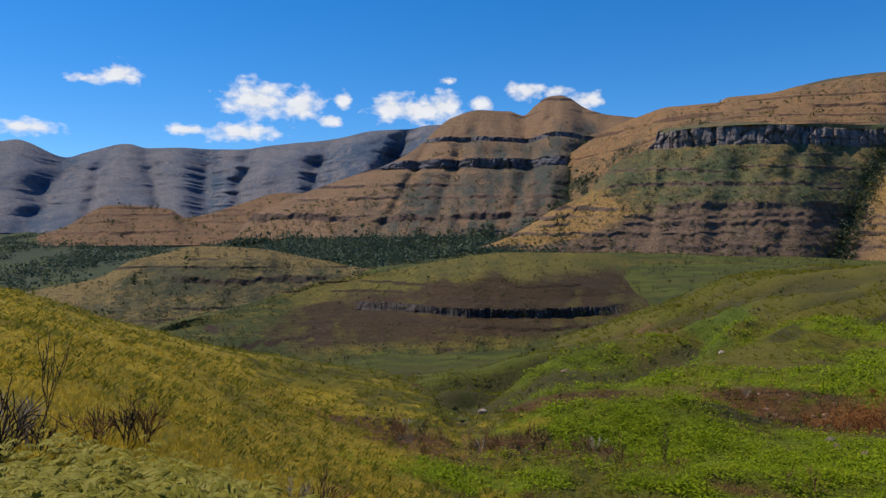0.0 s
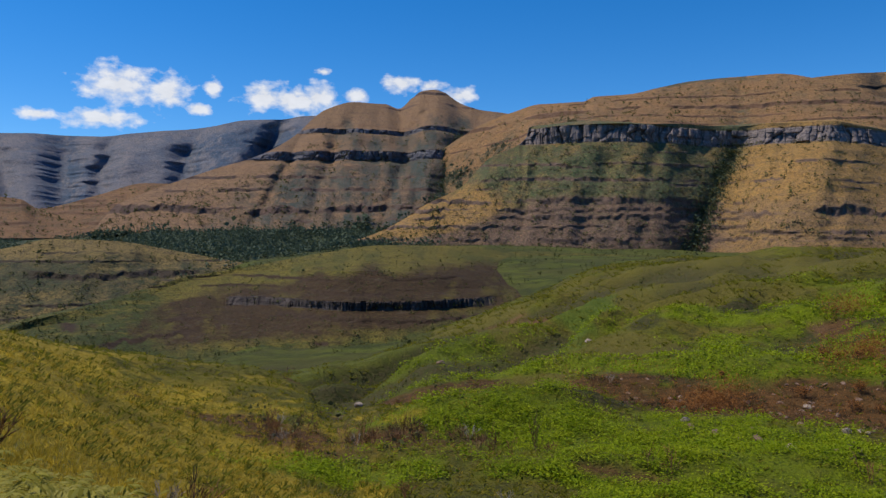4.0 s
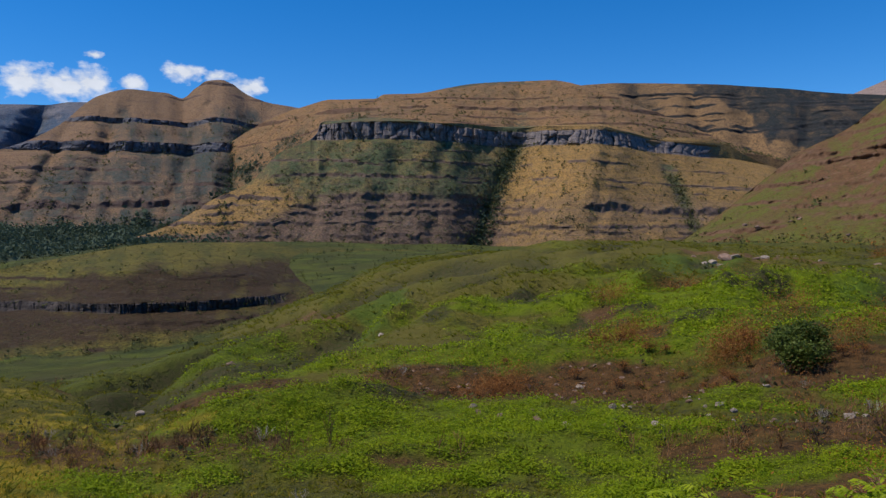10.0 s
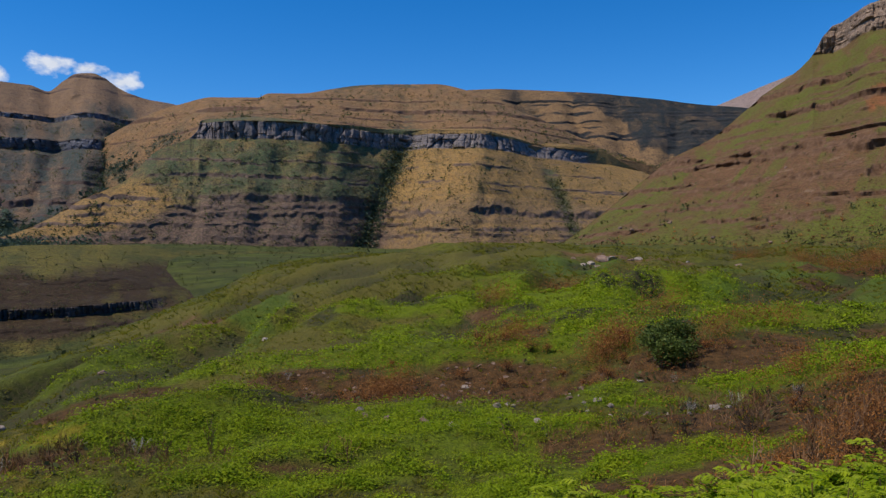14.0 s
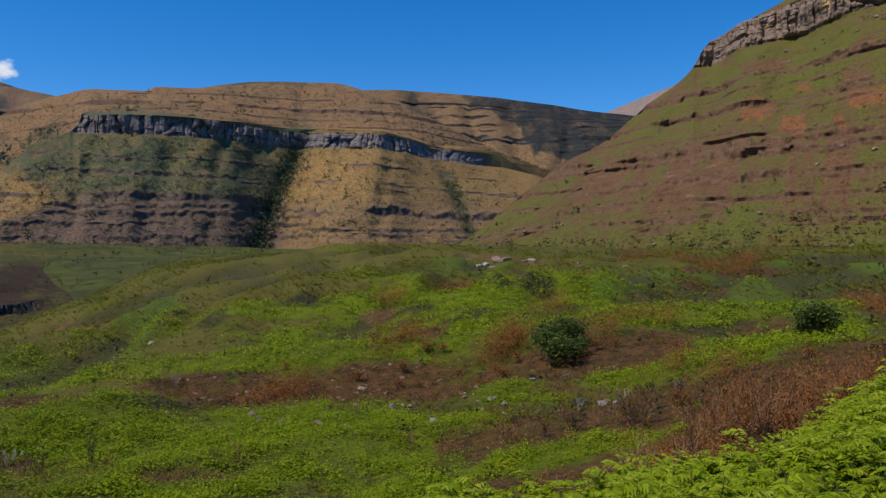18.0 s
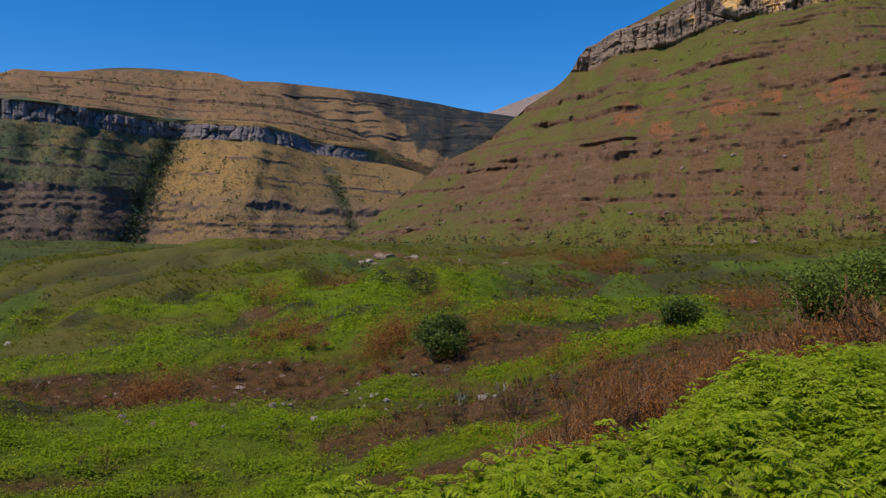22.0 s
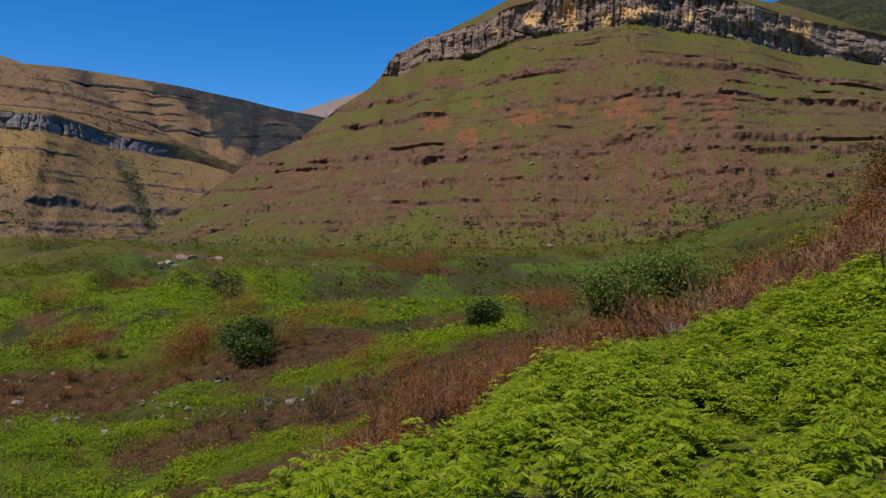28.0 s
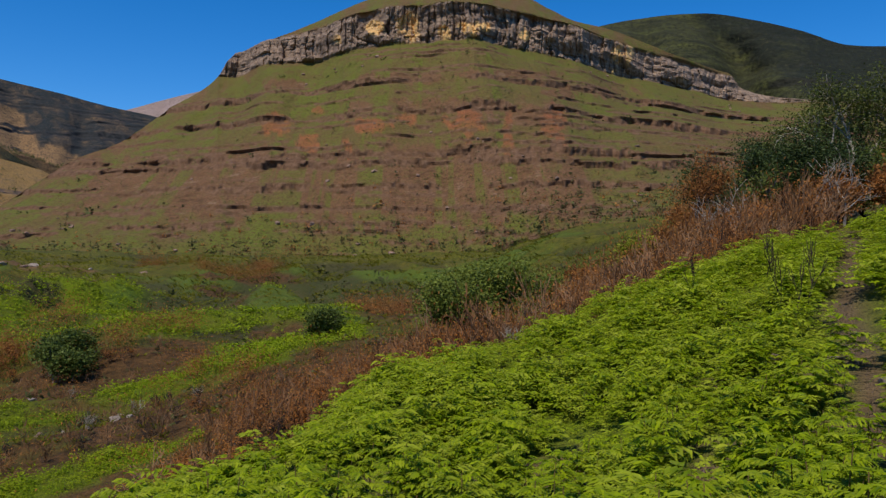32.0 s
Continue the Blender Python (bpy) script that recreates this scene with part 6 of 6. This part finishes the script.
spots = np.array(picked(700, 50, 103, 19, 60, 131, lambda x, y, b, d: BELT(x, y, b, d) * step(0.1, 0.45, fbm(x / 2.5, y / 2.5, 0, 2, 132))) + [(54, 40), (54.5, 41), (50, 44), (53.4, 39)])
sx, sy = spots[:, 1] * np.sin(np.radians(spots[:, 0])), spots[:, 1] * np.cos(np.radians(spots[:, 0]))
stuff("orange_scrub", scatter(sprays, sx, sy, ground_height(sx, sy), rng.uniform(0.7, 1.4, len(sx)), 133), orange_leaf, "orange scorched leaves on low shrubs", "undergrowth")
# olive and dark scrub
spots = np.array(picked(1700, -6, 90, 48, 340, 37, lambda x, y, b, d: 0.08 + 0.7 * step(0.1, -1.3, folds(x, y, d)) + 0.3 * cover(x, y)[2] + 0.4 * step(1.0, 0.0, np.abs(d - 300) / 60) * (b > 42)))
sx, sy = spots[:, 1] * np.sin(np.radians(spots[:, 0])), spots[:, 1] * np.cos(np.radians(spots[:, 0]))
stuff("green_scrub", scatter(dots, sx, sy, ground_height(sx, sy) - 0.1, np.exp(rng.normal(-0.5, 0.45, len(sx))) * np.interp(spots[:, 1], [48, 100, 340], [0.7, 1.0, 1.9]), 38), scrub_leaf, "low olive scrub dotted over the meadow", "undergrowth")


def dotted(name, count, seed, weight, size, label, material=None, on=None):
    """Bushes dotted over a landform."""
    v, lev, bb, rk = surf[on]
    r = np.random.default_rng(seed)
    w = np.clip(weight(bb, lev, v), 0, None).ravel()
    i = r.choice(len(w), count, p=w / w.sum())
    p = v.reshape(-1, 3)[i]
    s = size * np.exp(r.normal(0, 0.4, count))
    stuff(name, scatter(dots, p[:, 0], p[:, 1], p[:, 2] - 0.1 * s, s, seed + 1), material or scrub_leaf, label, "bushes")


dotted("mesa_scrub", 4200, 41, lambda b, v, p: (0.25 + 2 * near_line(b, v, 31, 27.2, 0.8) + 2.5 * near_line(b, v, 40, 43.5, 0.5) * (v < 0.6)) * (v < 0.8), 3.6, "dark bushes dotted over the mesa slopes", on="cliff_mesa")
dotted("gully_wood", 800, 43, lambda b, v, p: near_line(b, v, 31, 27.2, 0.7) * (v < 0.75), 4.6, "dark trees filling the ravine", wood_leaf, on="cliff_mesa")
dotted("knob_scrub", 4200, 45, lambda b, v, p: (0.5 + 2.5 * near_line(b, v, 12.5, 8.5, 0.9) + 3 * step(0.16, 0.0, v)) * (v < 0.75), 5, "dark bushes dotted over the tan mountain", on="knob_peak")
dotted("knob_ravine_wood", 1100, 46, lambda b, v, p: near_line(b, v, 12.5, 8.5, 0.8) * (v < 0.7), 6.5, "dark trees filling the ravine", wood_leaf, on="knob_peak")
dotted("plateau_ravine_wood", 800, 48, lambda b, v, p: step(15, 12.5, b) * (v < 0.6) * mottle(b, v, 1.8, 32), 6, "dark trees in the ravine below the plateau", wood_leaf, on="plateau_top")
dotted("plateau_scrub", 1500, 47, lambda b, v, p: 1.0 * (v < 0.9), 5, "small bushes on the plateau", on="plateau_top")
dotted("band_hill_scrub", 2600, 49, lambda b, v, p: 0.5 + 1.5 * step(0.3, 0, v), 1.7, "small bushes dotted over the brown hill", on="band_hill")
dotted("left_hill_scrub", 900, 51, lambda b, v, p: 1.0 + 0 * v, 3.0, "small bushes on the low hill", on="left_hill")
dotted("cliff_hill_scrub", 2600, 53, lambda b, v, p: (0.3 + 2.5 * step(0.2, 0, v) * step(76, 84, b) + 3.5 * step(0.1, 0, v)) * (v < 0.72), 1.5, "small bushes dotted over the steep hill", on="cliff_hill")
dotted("cliff_hill_dry_scrub", 500, 55, lambda b, v, p: step(0.2, 0, v), 1.4, "rust-brown scorched bushes at the hill foot", rust_leaf, on="cliff_hill")

dotted("foothill_scrub", 500, 57, lambda b, v, p: 1.0 + 0 * v, 7, "bushes dotted over the low foothills", on="low_foothills")
dotted("mountain_foot_wood", 2600, 58, lambda b, v, p: step(0.12, 0.0, v + 0.05 * value_noise(b * 1.2, 0, 0, 5)) * step(14, 6, b), 9, "dark woods along the foot of the tan mountain", wood_leaf, on="knob_peak")

# woods along the valley floor
x, y, b, d = sown(26000, -36, 13, 900, 2750, 60)
ok = rng.random(len(x)) < wooded(x, y) * step(-0.25, 0.25, fbm(x / 90, y / 90, 0, 3, 65))
x, y, d = x[ok][:7000], y[ok][:7000], d[ok][:7000]
x2, y2, b2, d2 = sown(9000, -16, 9, 720, 1500, 66)
ok = rng.random(len(x2)) < wooded(x2, y2)
x, y = np.concatenate([x, x2[ok][:4000]]), np.concatenate([y, y2[ok][:4000]])
stuff("valley_woods", scatter(dots, x, y, ground_height(x, y) - 1, rng.uniform(6, 14, len(x)), 62), wood_leaf, "dark green woods along the valley floor", "woods")
x, y, b, d = sown(1600, -22, 28, 380, 1100, 63)
stuff("shelf_scrub", scatter(dots, x, y, ground_height(x, y) - 0.3, rng.uniform(1.5, 4, len(x)), 64), scrub_leaf, "bushes dotted over the grassy shelf", "bushes")


# ---- stones ----
def stone_mesh(seed, material, flat=0.65):
    bm = bmesh.new()
    bmesh.ops.create_icosphere(bm, subdivisions=3, radius=0.5)
    r = random.Random(seed * 7 + 3)
    cuts = [(Vector((r.gauss(0, 1), r.gauss(0, 1), r.gauss(0, 0.7))).normalized(), r.uniform(0.26, 0.44)) for _ in range(13)]
    for v in bm.verts:
        c = v.co * (1.15 + 0.25 * noise.noise(v.co * 2.2 + Vector((seed * 3.7, 0, 0))))
        for way, far in cuts:
            over = c.dot(way) - far
            if over > 0:
                c = c - way * over
        v.co = Vector((c.x, c.y, c.z * flat))
    me = bpy.data.meshes.new("stone")
    bm.to_mesh(me)
    bm.free()
    me.materials.append(material)
    return me


stone_meshes = [stone_mesh(k, (brown_stone, pale_stone, brown_stone)[k % 3]) for k in range(6)]


def stone(b, d, size, k, label="weathered grey-brown stone in the grass", group="stones in the grass", name="stone", category="stone", lift=0.08):
    x, y, z = at(b, d)
    ob = tagged(new(name, stone_meshes[(1, 2, 4, 5, 1)[k % 5]]), label, category, group)
    ob.matrix_basis = pose(x, y, z + size * lift, rng.uniform(-15, 15), rng.uniform(-15, 15), rng.uniform(0, 360)) @ Matrix.Diagonal((size * rng.uniform(0.8, 1.4), size * rng.uniform(0.7, 1.1), size, 1))


for k, (b, d) in enumerate(picked(42, 26, 54, 54, 74, 71, lambda x, y, b, d: 0.5 + 0.5 * fbm(x / 5, y / 5, 0, 2, 72))):
    stone(b, d, rng.uniform(0.3, 0.8), k, lift=0.1)
for k, (b, d) in enumerate(picked(90, 22, 47, 80, 98, 74, lambda x, y, b, d: cover(x, y)[2])):
    stone(b, d, rng.uniform(0.25, 0.8), (1, 3)[k % 2], "brown rubble stone on the burnt bank", "rubble on the burnt bank", lift=-0.08)
for k, (b, d, s) in enumerate([(37.2, 64, 0.9), (34.4, 66, 0.8), (37.9, 65, 0.7), (9.1, 124, 2.0), (2.9, 118, 1.6), (20, 128, 1.2), (13.5, 120, 1.0), (34.8, 90, 1.0), (31, 91, 0.9), (15.5, 118, 0.8)]):
    stone(b, d, s, k, "large pale stone on the valley floor")
for k, (b, d, s) in enumerate([(44.2, 222, 3.2), (45.0, 226, 4.6), (45.6, 225, 3.4), (46.9, 228, 3.0), (47.5, 231, 3.2), (43.6, 220, 2.2), (48.4, 236, 1.8), (44.7, 214, 2.0), (54.4, 222, 3.2), (51.0, 235, 1.6), (49.5, 245, 1.5), (42.9, 226, 1.6)]):
    stone(b, d, s, k, "big pale boulder at the foot of the steep hill", "boulders below the hill", "boulder", "boulder", -0.06)
for k, (b, d) in enumerate(picked(26, 92, 110, 5, 24, 73, lambda x, y, b, d: bare(x, y, b, d))):
    stone(b, d, rng.uniform(0.12, 0.4), k, "small brown stone on the bare path", "stones on the path")
v, lev, bb, rk = surf["cliff_hill"]
r = np.random.default_rng(75)
w = (step(0.55, 0.7, lev) * step(0.78, 0.72, lev) * step(60, 64, bb) * 0.6 + 0.35 * (lev < 0.35) + 0.5 * step(0.09, 0, lev)).ravel()
for k, i in enumerate(r.choice(len(w), 120, p=w / w.sum())):
    p, s = v.reshape(-1, 3)[i], r.uniform(1.0, 3.2)
    ob = tagged(new("fallen_rock", stone_meshes[(0, 2, 3, 5)[k % 4]]), "fallen brown rock on the steep slope", "rock", "rocks fallen on the hill")
    ob.matrix_basis = pose(p[0], p[1], p[2] + 0.1 * s, r.uniform(-20, 20), r.uniform(-20, 20), r.uniform(0, 360)) @ Matrix.Diagonal((s * 1.2, s, s, 1))
